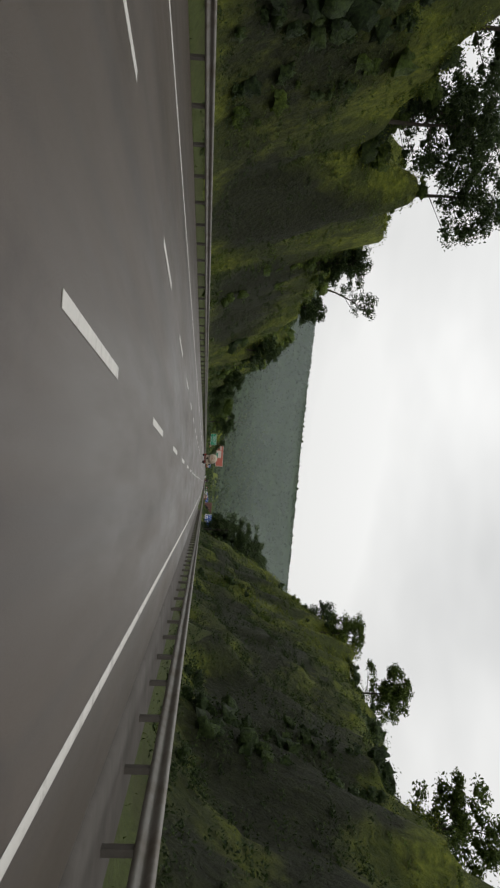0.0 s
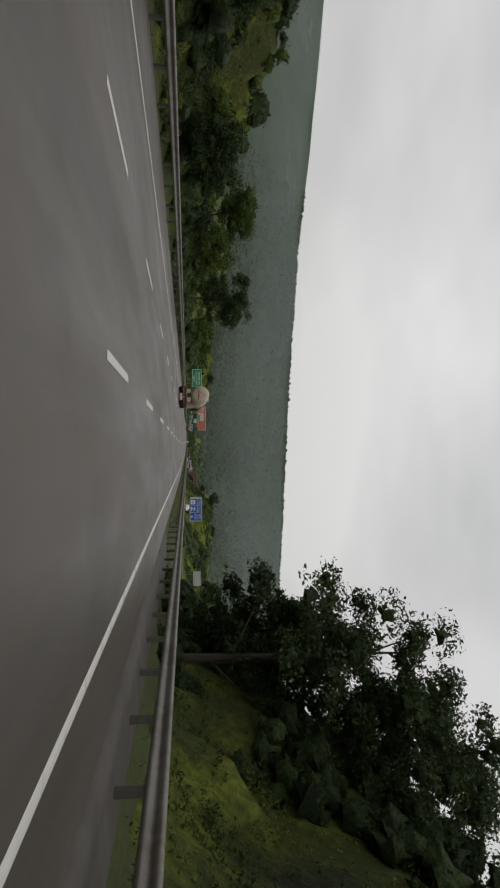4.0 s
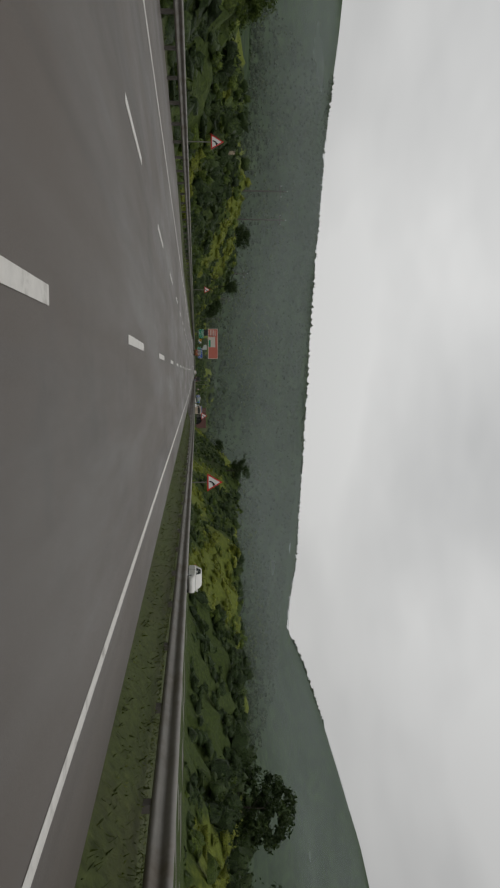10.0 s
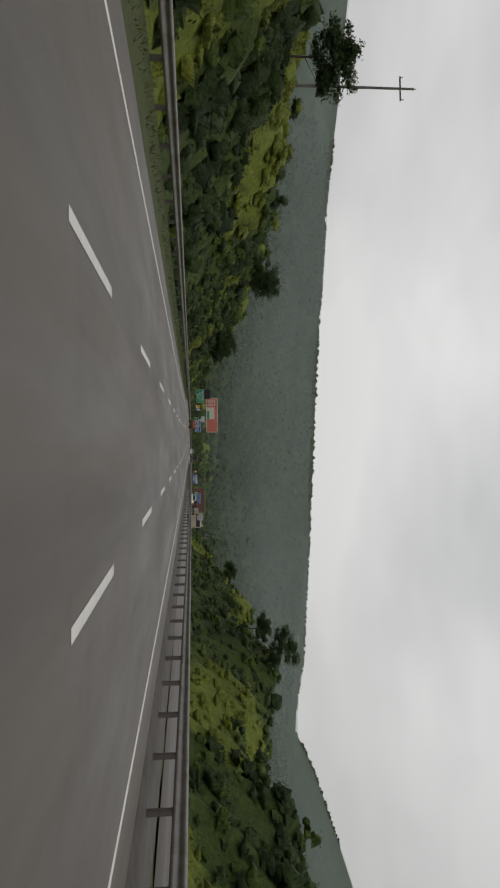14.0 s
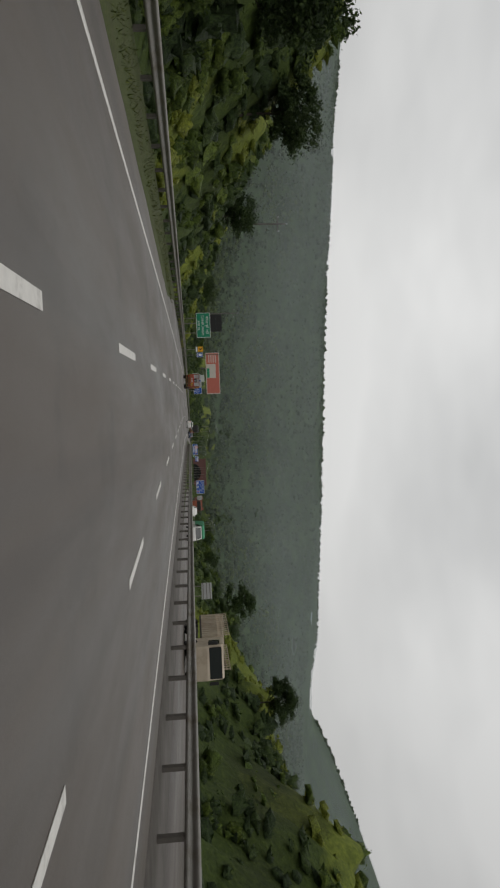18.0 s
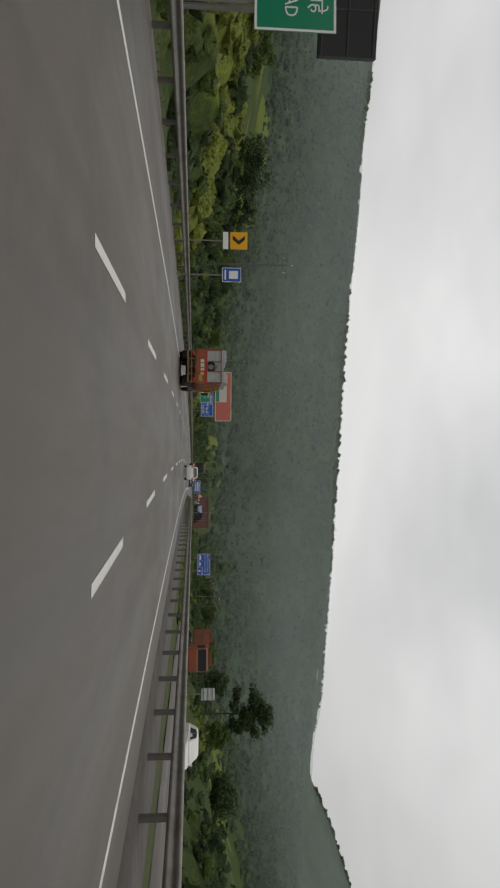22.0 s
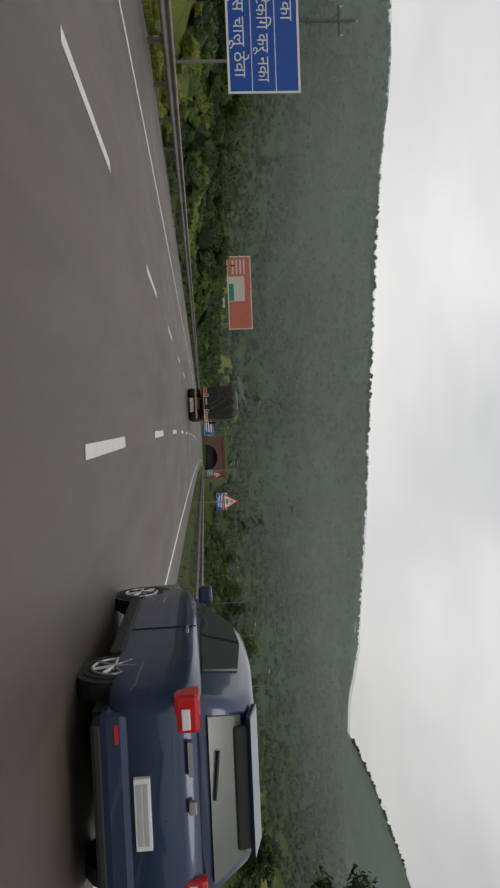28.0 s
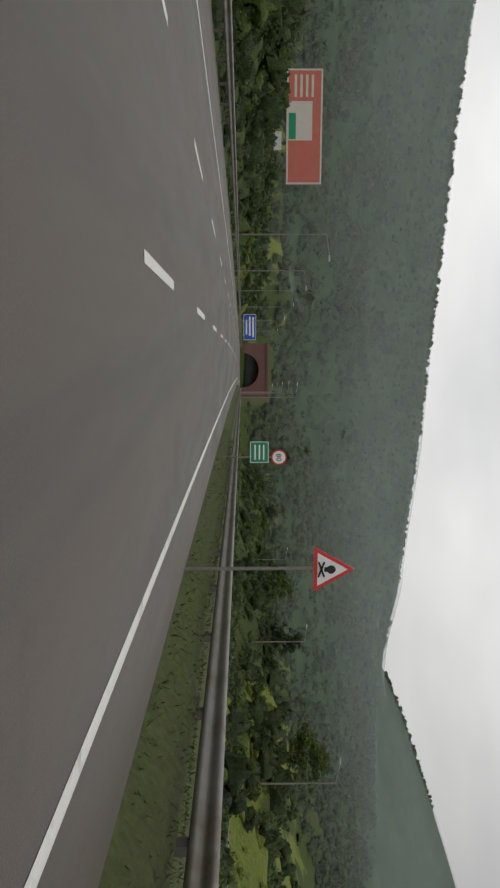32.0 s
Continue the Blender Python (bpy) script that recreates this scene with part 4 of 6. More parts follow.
# blue overhead-size board before the tunnel and hoardings
s = sign_at("tunnel_name_sign", 5.2, 930.0, "large blue and white information board near the tunnel")
b = panel("board", 7.6, 3.7, BLUE_SIGN, s, 3.3, rim=WHITE_SIGN, rim_w=0.12, thick=0.1)
text_bars(b, [(-2.9, 2.9, 4.3, 0.5), (-3.1, 2.6, 3.3, 0.5), (-2.2, 2.2, 2.3, 0.45)], WHITE_SIGN, -0.06)
posts(s, (-2.4, 2.4), 3.3, 0.12)
s = sign_at("hoarding", -48.2, 920.0, "large faded red and white advertising hoarding on a steel frame", "hoarding")
b = panel("board", 28.9, 9.6, RED_BOARD, s, 17.9, rim=PALE_BOARD, rim_w=0.45, thick=0.6)
part("pale_field", boxed(-6.5, 3.3, -0.32, -0.30, 13.6, 20.0), PALE_BOARD, b)
part("green_field", boxed(-3.6, 3.0, -0.335, -0.32, 13.7, 15.6), GREEN_SIGN, b)
text_bars(b, [(-13, -7.5, 20.0 - 1.5 * k, 0.65) for k in range(4)], PALE_BOARD, -0.32)
posts(s, (-11, -3.7, 3.7, 11), 17.5, 0.38, y=0.8, bottom=-4, material=POST)
part("lower_panel", boxed(1.0, 5.6, -0.1, 0.1, 7.5, 11.8), SIGN_BACK, s)

# ---- poles and lamps ----
def utility_pole(x, y, top):
    base = float(terrain(np.array([x]), np.array([y]))[0])
    s = thing("utility_pole", pose(x, y, 0), "slim dark electricity pole with a cross arm on the hillside", "utility pole", "power line poles")
    part("pole", tube(bmesh.new(), (0, 0, base - 1), (0, 0, top), 0.16, 0.10), POST, s)
    part("cross_arm", boxed(-1.1, 1.1, -0.06, 0.06, top - 1.3, top - 1.18), POST, s)
    for d in (-1.0, 0.0, 1.0):
        part("insulator", tube(bmesh.new(), (d, 0, top - 1.2 if d else top), (d, 0, top - 0.95 if d else top + 0.2), 0.05), SIGN_BACK, s)


for p in ((-40, 374, 18.5), (-40, 396, 21), (-40, 467, 17.8), (-40, 528, 15.9), (-40, 607, 14.2), (-38, 690, 13.5)):
    utility_pole(*p)


def street_lamp(x, y, h, reach):
    base = float(terrain(np.array([x]), np.array([y]))[0])
    s = thing("street_lamp", pose(x, y, 0), "tall slim galvanised street lamp with a single arm", "street lamp", "tunnel approach lamps")
    part("pole", tube(bmesh.new(), (0, 0, base - 0.5), (0, 0, h), 0.10, 0.06), GALV, s)
    part("arm", tube(bmesh.new(), (0, 0, h), (reach, 0, h + 0.35), 0.04), GALV, s)
    part("lamp_head", boxed(min(reach, reach * 1.3), max(reach, reach * 1.3), -0.14, 0.14, h + 0.28, h + 0.42, 0.03), SIGN_BACK, s)


for y in (798, 826, 852, 880, 912, 946):
    street_lamp(float(cx(y)) - 12.6, y, 10.3, 2.2)
for y in (840, 862, 886, 912, 940):
    street_lamp(float(cx(y)) + 7.0, y, 10.3, -2.0)
for y in (745, 775, 808, 850):
    street_lamp(float(cx(y)) + 40.0, y, 9.5, -2.0)


# ---- tunnel mouth ----
def tunnel_mouth():
    y = 1012.0
    s = thing("tunnel_portal", on_road(-1.9, y), "maroon-faced concrete portal of a dark road tunnel", "tunnel")
    bm = bmesh.new()
    n, R = 20, 7.2
    outer, inner = [], []
    for k in range(n + 1):
        a = math.pi * k / n
        inner.append((R * math.cos(a), 1.4 + R * 0.9 * math.sin(a)))
    inner = [(R, -0.3)] + inner + [(-R, -0.3)]
    for px, pz in inner:
        sx, sz = (1 if px > 0 else -1), pz
        outer.append((max(-11.5, min(11.5, px * 1.6)), 11.0 if 1.4 < pz and abs(px) < R * 0.98 else pz))
    outer[0], outer[-1] = (11.5, -0.3), (-11.5, -0.3)
    vs = [[bm.verts.new((p[0], d, p[1])) for p in line] for line in (inner, outer) for d in (0.0, 1.2)]
    for k in range(len(inner) - 1):
        bm.faces.new((vs[0][k], vs[0][k + 1], vs[2][k + 1], vs[2][k]))
        bm.faces.new((vs[0][k], vs[1][k], vs[1][k + 1], vs[0][k + 1]))
        bm.faces.new((vs[2][k], vs[2][k + 1], vs[3][k + 1], vs[3][k]))
    part("face", bm, TUNNEL, s)
    # shallow closed recess; its black colour stands in for the tunnel's unlit depth
    bm = bmesh.new()
    a = [[bm.verts.new((p[0], d, p[1])) for p in inner] for d in (0.15, 2.0)]
    for k in range(len(inner) - 1):
        bm.faces.new((a[0][k], a[1][k], a[1][k + 1], a[0][k + 1]))
    bm.faces.new(a[1])
    part("bore", bm, TUNNEL_SHADE, s)
    part("parapet", boxed(-11.7, 11.7, -0.3, 1.3, 11.0, 12.0, 0.05), TUNNEL, s)


tunnel_mouth()


# broken cream boundary wall on the bank
def ruined_wall():
    x0, y0 = -31.0, 322.0
    z = float(terrain(np.array([x0]), np.array([y0]))[0])
    s = thing("ruined_wall", pose(x0, y0, z - 0.2, 0, 0, 12), "broken cream-painted masonry wall on the grassy bank", "wall")
    for k, (a, h) in enumerate(((-1.7, 0.8), (-1.0, 0.45), (-0.3, 0.95), (0.5, 0.6), (1.2, 1.2), (1.8, 0.5))):
        part("wall_piece", boxed(a - 0.33, a + 0.33, -0.15, 0.15, -0.6, h, 0.03), CREAM_WALL, s)


ruined_wall()

# ---- vehicles, standing ----
PAINT_BLUE = plain("dark_blue_car_paint", (0.022, 0.042, 0.10), 0.28, 0.25, 0.15, 2, coat=0.6)
PAINT_WHITE = plain("white_car_paint", (0.72, 0.71, 0.68), 0.3, 0, 0.12, 2, coat=0.4)
CREAM = plain("dusty_cream_paint", (0.56, 0.48, 0.37), 0.5, 0, 0.2, 1.2, dirt=(0.25, 0.18, 0.12), dirt_at=0.58)
ORANGE = plain("red_brown_truck_paint", (0.34, 0.085, 0.04), 0.55, 0, 0.35, 1.5, dirt=(0.12, 0.07, 0.05), dirt_at=0.56)
ORANGE_LIGHT = plain("orange_truck_paint", (0.52, 0.12, 0.045), 0.5, 0, 0.3, 2, dirt=(0.16, 0.08, 0.05), dirt_at=0.6)
YELLOW = plain("yellow_truck_paint", (0.66, 0.42, 0.04), 0.5, 0, 0.3, 2, dirt=(0.2, 0.14, 0.07), dirt_at=0.55)
RUST_YELLOW = plain("rusty_yellow_frame", (0.30, 0.17, 0.06), 0.65, 0.1, 0.45, 4, dirt=(0.10, 0.055, 0.03), dirt_at=0.52)
DULL_YELLOW = plain("dirty_pale_yellow_bar", (0.48, 0.38, 0.17), 0.6, 0, 0.3, 5, dirt=(0.13, 0.10, 0.06), dirt_at=0.56)
RED_BAR = plain("faded_red_bar", (0.42, 0.10, 0.09), 0.55, 0, 0.3, 4, dirt=(0.14, 0.08, 0.07), dirt_at=0.55)
MAROON = plain("dark_maroon_board", (0.10, 0.028, 0.026), 0.55, 0, 0.3, 3)
RUBBER = plain("tyre_rubber", (0.022, 0.021, 0.02), 0.85, 0, 0.3, 6)
ALLOY = plain("wheel_alloy", (0.5, 0.5, 0.5), 0.35, 0.8, 0.2, 5)
CHASSIS = plain("grimy_chassis", (0.055, 0.047, 0.04), 0.8, 0.1, 0.4, 3)
# rear glass base colour is greyed to paint in the reflected sky
GLASS_REAR = plain("rear_glass_reflection_grey", (0.13, 0.14, 0.125), 0.1, 0, 0.15, 2, spec=0.5)
GLASS_DARK = plain("tinted_car_glass", (0.035, 0.04, 0.04), 0.12, 0, 0.1, 2, spec=0.3)
TAIL_RED = plain("red_tail_lamp", (0.55, 0.012, 0.015), 0.2, 0, 0.1, 5, coat=0.5)
TARP = plain("grey_green_tarpaulin", (0.075, 0.075, 0.068), 0.55, 0, 0.35, 2.2, dirt=(0.045, 0.045, 0.04), dirt_at=0.52)
STEEL_SHEET = plain("bright_sheet_bundles", (0.55, 0.57, 0.58), 0.4, 0.6, 0.25, 4)
ROPE = plain("pale_rope", (0.45, 0.42, 0.36), 0.8)
PLASTIC = plain("black_bumper_plastic", (0.02, 0.02, 0.021), 0.55)


def wheel(parent, x, y, r, w, rim=None, name="wheel"):
    bm = bmesh.new()
    tube(bm, (x - w / 2, y, r), (x + w / 2, y, r), r, seg=24)
    bmesh.ops.bevel(bm, geom=[e for e in bm.edges if len(e.link_faces) == 2 and any(len(fc.verts) > 4 for fc in e.link_faces)], offset=r * 0.1, segments=2, affect="EDGES")
    t = part(name, bm, RUBBER, parent, smooth=False)
    side = 1 if x > 0 else -1
    o = x + side * (w / 2 + 0.004)
    bm = bmesh.new()
    tube(bm, (o - side * 0.04, y, r), (o + side * 0.004, y, r), r * 0.3, seg=16)
    for k in range(7):
        a = 2 * math.pi * k / 7
        tube(bm, (o, y, r), (o, y + r * 0.62 * math.cos(a), r + r * 0.62 * math.sin(a)), r * 0.07, seg=5)
    n = 20
    for k in range(n):
        a, b = 2 * math.pi * k / n, 2 * math.pi * (k + 1) / n
        tube(bm, (o, y + r * 0.64 * math.cos(a), r + r * 0.64 * math.sin(a)), (o, y + r * 0.64 * math.cos(b), r + r * 0.64 * math.sin(b)), r * 0.05, seg=5)
    part("rim", bm, rim or ALLOY, t)


def loft(stations, seg_mat, smooth=True):
    """A closed skin through rings of points, one ring a station along y."""
    bm = bmesh.new()
    rings = [[bm.verts.new(p) for p in ring] for ring in stations]
    n = len(rings[0])
    for a, b in zip(rings, rings[1:]):
        for k in range(n):
            bm.faces.new((a[k], a[(k + 1) % n], b[(k + 1) % n], b[k]))
    bm.faces.new(rings[0])
    bm.faces.new(rings[-1][::-1])
    bmesh.ops.recalc_face_normals(bm, faces=bm.faces)
    return bm


def ring_at(y, hw, z0, z1, r, taper=0.0, n=5):
    """A rounded rectangle across the car at y."""
    pts = []
    for sx, sz, a0 in ((1, 1, 0), (-1, 1, 90), (-1, -1, 180), (1, -1, 270)):
        for k in range(n):
            a = radians(a0 + 90 * k / (n - 1))
            z = (z1 - r if sz > 0 else z0 + r) + r * math.sin(a)
            q = hw - taper * (z - z0) / max(0.01, z1 - z0)
            pts.append((sx * (q - r) + r * math.cos(a), y, z))
    return pts


def hatchback(m, paint, label, roof=1.50, length=4.0, width=1.74, plate=True):
    c = thing("car", m, label, "car", "cars on the carriageway")
    W, L = width / 2, length / 2
    body = [ring_at(-L + 0.00, W * 0.86, 0.42, 0.82, 0.10), ring_at(-L + 0.06, W * 0.94, 0.34, 0.96, 0.12), ring_at(-L + 0.25, W * 0.99, 0.28, 1.01, 0.12), ring_at(-L + 0.9, W, 0.24, 1.00, 0.11),
            ring_at(0.0, W * 0.99, 0.24, 0.97, 0.11), ring_at(L - 1.1, W * 0.985, 0.24, 0.95, 0.12), ring_at(L - 0.35, W * 0.95, 0.26, 0.84, 0.14), ring_at(L - 0.08, W * 0.84, 0.32, 0.72, 0.14), ring_at(L, W * 0.7, 0.40, 0.62, 0.10)]
    shell = part("body", loft(body, None), paint, c, smooth=True)
    cab = [ring_at(-L + 0.10, W * 0.88, 0.90, 1.04, 0.05, 0.02), ring_at(-L + 0.32, W * 0.90, 0.90, roof - 0.12, 0.10, 0.13), ring_at(-L + 0.62, W * 0.90, 0.90, roof - 0.03, 0.12, 0.16), ring_at(-0.55, W * 0.91, 0.90, roof, 0.12, 0.17),
           ring_at(0.15, W * 0.91, 0.90, roof - 0.02, 0.12, 0.17), ring_at(0.45, W * 0.91, 0.90, roof - 0.10, 0.10, 0.15), ring_at(1.12, W * 0.90, 0.88, 0.97, 0.03, 0.02)]
    part("cabin", loft(cab, None), paint, c, smooth=True)
    # glass, laid a little proud of the cabin
    sl = (roof - 0.20 - 1.04) / 0.20
    bm = bmesh.new()
    ry = lambda z: -L + 0.085 + max(0.0, (z - 1.03)) / max(0.2, roof - 0.15 - 1.03) * 0.215
    q = [(-W * 0.74, 1.05), (W * 0.74, 1.05), (W * 0.64, roof - 0.16), (-W * 0.64, roof - 0.16)]
    v0 = [bm.verts.new((x, ry(z) - 0.02, z)) for x, z in q]
    v1 = [bm.verts.new((x, ry(z) + 0.05, z)) for x, z in q]
    bm.faces.new(v0)
    for k in range(4):
        bm.faces.new((v0[k], v1[k], v1[(k + 1) % 4], v0[(k + 1) % 4]))
    bmesh.ops.recalc_face_normals(bm, faces=bm.faces)
    part("rear_window", bm, GLASS_REAR, c)
    part("spoiler", extrude_outline([(-L + 0.20, roof - 0.085), (-L + 0.24, roof - 0.12), (-L + 0.5, roof - 0.06), (-L + 0.48, roof - 0.015)], -W * 0.64, W * 0.64, 0.012, "x"), paint, c)
    part("window_band", extrude_outline([(-L + 0.215, roof - 0.22), (-L + 0.26, roof - 0.22), (-L + 0.30, roof - 0.10), (-L + 0.235, roof - 0.10)], -W * 0.56, W * 0.56, 0.02, "x"), BLACK, c, "glossy black strip above the rear glass")
    for sd in (-1, 1):
        qs = [(-L + 0.75, 1.02), (-L + 0.95, roof - 0.14), (-0.35, roof - 0.09), (-0.35, 1.0)]
        qf = [(-0.27, 1.0), (-0.27, roof - 0.09), (0.32, roof - 0.14), (0.85, 1.0)]
        for nm, quad in (("rear_side_window", qs), ("front_side_window", qf)):
            bm = bmesh.new()
            xs = lambda z: sd * (W * 0.905 - 0.155 * (z - 0.9) / (roof - 0.9) + 0.006)
            a = [bm.verts.new((xs(z) + sd * 0.006, y, z)) for y, z in quad]
            b = [bm.verts.new((xs(z) - sd * 0.03, y, z)) for y, z in quad]
            bm.faces.new(a)
            for k in range(4):
                bm.faces.new((a[k], b[k], b[(k + 1) % 4], a[(k + 1) % 4]))
            bmesh.ops.recalc_face_normals(bm, faces=bm.faces)
            part(nm, bm, GLASS_DARK, c)
        lamp = part("tail_lamp", box(bmesh.new(), *sorted((sd * W * 0.64, sd * W * 0.965)), -L + 0.0, -L + 0.24, 0.80, 1.0, 0.04), TAIL_RED, c)
        part("lamp_insert", boxed(*sorted((sd * W * 0.68, sd * W * 0.86)), -L - 0.012, -L + 0.02, 0.86, 0.925, 0.01), WHITE_SIGN, lamp)
        part("mirror", boxed(*sorted((sd * W * 0.98, sd * (W + 0.16))), 0.55, 0.68, 0.98, 1.13, 0.03), paint, c)
        part("door_handle", boxed(*sorted((sd * W * 0.985, sd * (W + 0.02))), -0.52, -0.34, 0.86, 0.89, 0.006), ALLOY, c)
        part("door_seam", boxed(*sorted((sd * W * 0.99, sd * (W + 0.003))), -0.315, -0.305, 0.34, 0.96), BLACK, c)
        part("sill", boxed(*sorted((sd * W * 0.9, sd * (W + 0.005))), -L + 1.05, L - 1.1, 0.20, 0.32, 0.02), PLASTIC, c)
        for y in (-L + 0.72, L - 0.78):
            bm = bmesh.new()
            tube(bm, (sd * W * 0.80, y, 0.31), (sd * (W - 0.03), y, 0.31), 0.34, seg=24)
            part("wheel_arch", bm, PLASTIC, c)
            wheel(c, sd * (W - 0.122), y, 0.29, 0.20)
    bp = part("bumper", box(bmesh.new(), -W * 0.86, W * 0.86, -L - 0.03, -L + 0.25, 0.25, 0.47, 0.06), paint, c)
    part("bumper_skirt", boxed(-W * 0.78, W * 0.78, -L - 0.02, -L + 0.2, 0.19, 0.28, 0.03), PLASTIC, c)
    for sd in (-1, 1):
        part("reflector", boxed(*sorted((sd * W * 0.62, sd * W * 0.78)), -L - 0.036, -L, 0.37, 0.40), TAIL_RED, bp)
    if plate:
        p = part("number_plate", boxed(-0.27, 0.27, -L - 0.04, -L + 0.06, 0.49, 0.61, 0.006), WHITE_SIGN, c)
        for k in range(2):
            part("plate_bar", boxed(-0.23, 0.23, -L - 0.045, -L - 0.036, 0.51 + 0.045 * k, 0.545 + 0.045 * k), SIGN_BACK, p)
    part("boot_seam", boxed(-W * 0.66, W * 0.66, -L + 0.0, -L + 0.03, 0.775, 0.785), BLACK, c)
    part("badge", boxed(-0.05, 0.05, -L - 0.012, -L + 0.03, 0.885, 0.945, 0.01), ALLOY, c)
    part("name_bar", boxed(-0.5, -0.24, -L - 0.008, -L + 0.05, 0.895, 0.93), ALLOY, c)
    part("rear_wiper", tube(bmesh.new(), (0.0, ry(1.08) - 0.03, 1.08), (-0.36, ry(1.11) - 0.03, 1.12), 0.014), BLACK, c)
    part("plinth_underside", boxed(-W * 0.8, W * 0.8, -L + 0.2, L - 0.2, 0.18, 0.30), PLASTIC, c)
    return c


hatchback(on_road(2.62, 644.35), PAINT_BLUE, "dark blue hatchback with red tail lamps on the inner lane", roof=1.46)
hatchback(on_road(1.35, 592.8), PAINT_WHITE, "white hatchback with dark rear glass on the inner lane", roof=1.52, length=3.7, width=1.66)


def truck_base(name, m, label, length, width, bar, dots=False):
    t = thing(name, m, label, "truck", "trucks on the carriageway")
    W = width / 2
    part("chassis", boxed(-0.45, 0.45, 0.1, length - 0.3, 0.62, 0.88), CHASSIS, t)
    part("axle_beam", boxed(-W * 0.8, W * 0.8, 1.5, 1.7, 0.42, 0.58), CHASSIS, t)
    for sd in (-1, 1):
        for y in (1.2, 2.4, length - 1.2):
            for k in ((0.0, 0.3) if y < 3 else (0.0,)):
                wheel(t, sd * (W - 0.17 - k), y, 0.49, 0.26, CHASSIS)
        part("mud_flap", boxed(*sorted((sd * (W - 0.62), sd * W * 0.98)), 0.42, 0.46, 0.22, 0.8), RUBBER, t)
        part("under_guard", boxed(*sorted((sd * W * 0.96, sd * W)), 3.1, length - 2.0, 0.55, 0.95), CHASSIS, t)
    part("rear_bar", boxed(-W * 0.95, W * 0.95, -0.02, 0.1, 0.55, 0.68, 0.01), bar, t)
    for k in range(-4, 5) if dots else ():
        part("bumper_dot", boxed(k * 0.25 - 0.05, k * 0.25 + 0.05, -0.028, -0.02, 0.585, 0.645), WHITE_SIGN if k % 2 else TAIL_RED, t)
    return t


def cab(t, length, width, paint, top=2.75):
    W = width / 2
    c = part("cab", extrude_outline([(length - 1.9, 0.7), (length - 0.05, 0.7), (length, 1.5), (length - 0.2, top - 0.2), (length - 0.4, top), (length - 1.9, top)], -W * 0.96, W * 0.96, 0.05, "x"), paint, t)
    part("windscreen", boxed(-W * 0.86, W * 0.86, length - 0.14, length - 0.02, 1.65, 2.45), GLASS_DARK, c)
    for sd in (-1, 1):
        part("side_window", boxed(*sorted((sd * W * 0.95, sd * W * 0.98)), length - 1.2, length - 0.35, 1.65, 2.35), GLASS_DARK, c)
        part("mirror", boxed(*sorted((sd * W * 1.02, sd * W * 1.2)), length - 0.1, length + 0.0, 1.6, 2.2, 0.02), BLACK, t)


# cement tanker
def tanker():
    L, Wd = 9.6, 2.45
    t = truck_base("tanker_truck", on_road(-6.0, 180.0), "dusty cream bulk cement tanker truck with ladder and round tank", L, Wd, RED_BAR, True)
    n = 28

    def ring(y, r, zc):
        return [(r * math.cos(2 * math.pi * k / n), y, zc + r * math.sin(2 * math.pi * k / n)) for k in range(n)]

    part("tank", loft([ring(0.0, 0.6, 2.75), ring(0.05, 0.98, 2.75), ring(0.2, 1.14, 2.75), ring(3.2, 1.22, 2.45), ring(4.6, 1.22, 2.4), ring(7.2, 1.10, 2.7), ring(7.5, 0.7, 2.75)], None), CREAM, t, smooth=True)
    part("ring_seam", loft([ring(0.24, 1.165, 2.745), ring(0.30, 1.165, 2.74)], None), CREAM, t)
    tri = bmesh.new()
    pts = [(-0.42, 2.66), (0.42, 2.66), (0.0, 3.36)]
    for k in range(3):
        a, b = pts[k], pts[(k + 1) % 3]
        tube(tri, (a[0], 0.0, a[1]), (b[0], 0.0, b[1]), 0.03, seg=5)
    part("triangle_mark", tri, ORANGE, t)
    text_bars(t, [(-0.6, 0.6, 2.48, 0.13)], ORANGE, -0.005)
    part("hopper", boxed(-0.8, 0.8, 0.35, 1.0, 0.95, 1.5, 0.05), CREAM, t)
    bm = bmesh.new()
    tube(bm, (0, 0.2, 1.3), (0, 0.42, 1.3), 0.3, seg=20)
    part("spare_pipe", bm, CHASSIS, t)
    rail = bmesh.new()
    for y in np.arange(1.0, 7.2, 0.8):
        tube(rail, (0.5, y, 3.5), (0.5, y, 3.98), 0.02, seg=5)
    tube(rail, (0.5, 1.0, 3.98), (0.5, 7.0, 3.98), 0.022, seg=5)
    part("walkway_rail", rail, CREAM, t)
    for k in range(6):
        part("bracket", tube(bmesh.new(), (1.1, 1.2 + k, 1.0), (1.1, 1.2 + k, 1.75), 0.03, seg=6), CREAM, t)
    part("side_rail", boxed(1.06, 1.14, 0.8, 7.0, 0.95, 1.04), CREAM, t)
    for sd in (-1, 1):
        part("tail_lamp", boxed(*sorted((sd * 0.85, sd * 1.12)), -0.06, 0.02, 0.72, 0.86, 0.01), TAIL_RED, t)
    for sd in (-1, 1):
        wheel(t, sd * (Wd / 2 - 0.17), 3.6, 0.49, 0.26, CHASSIS)
    cab(t, L, Wd, CREAM, 2.7)


tanker()


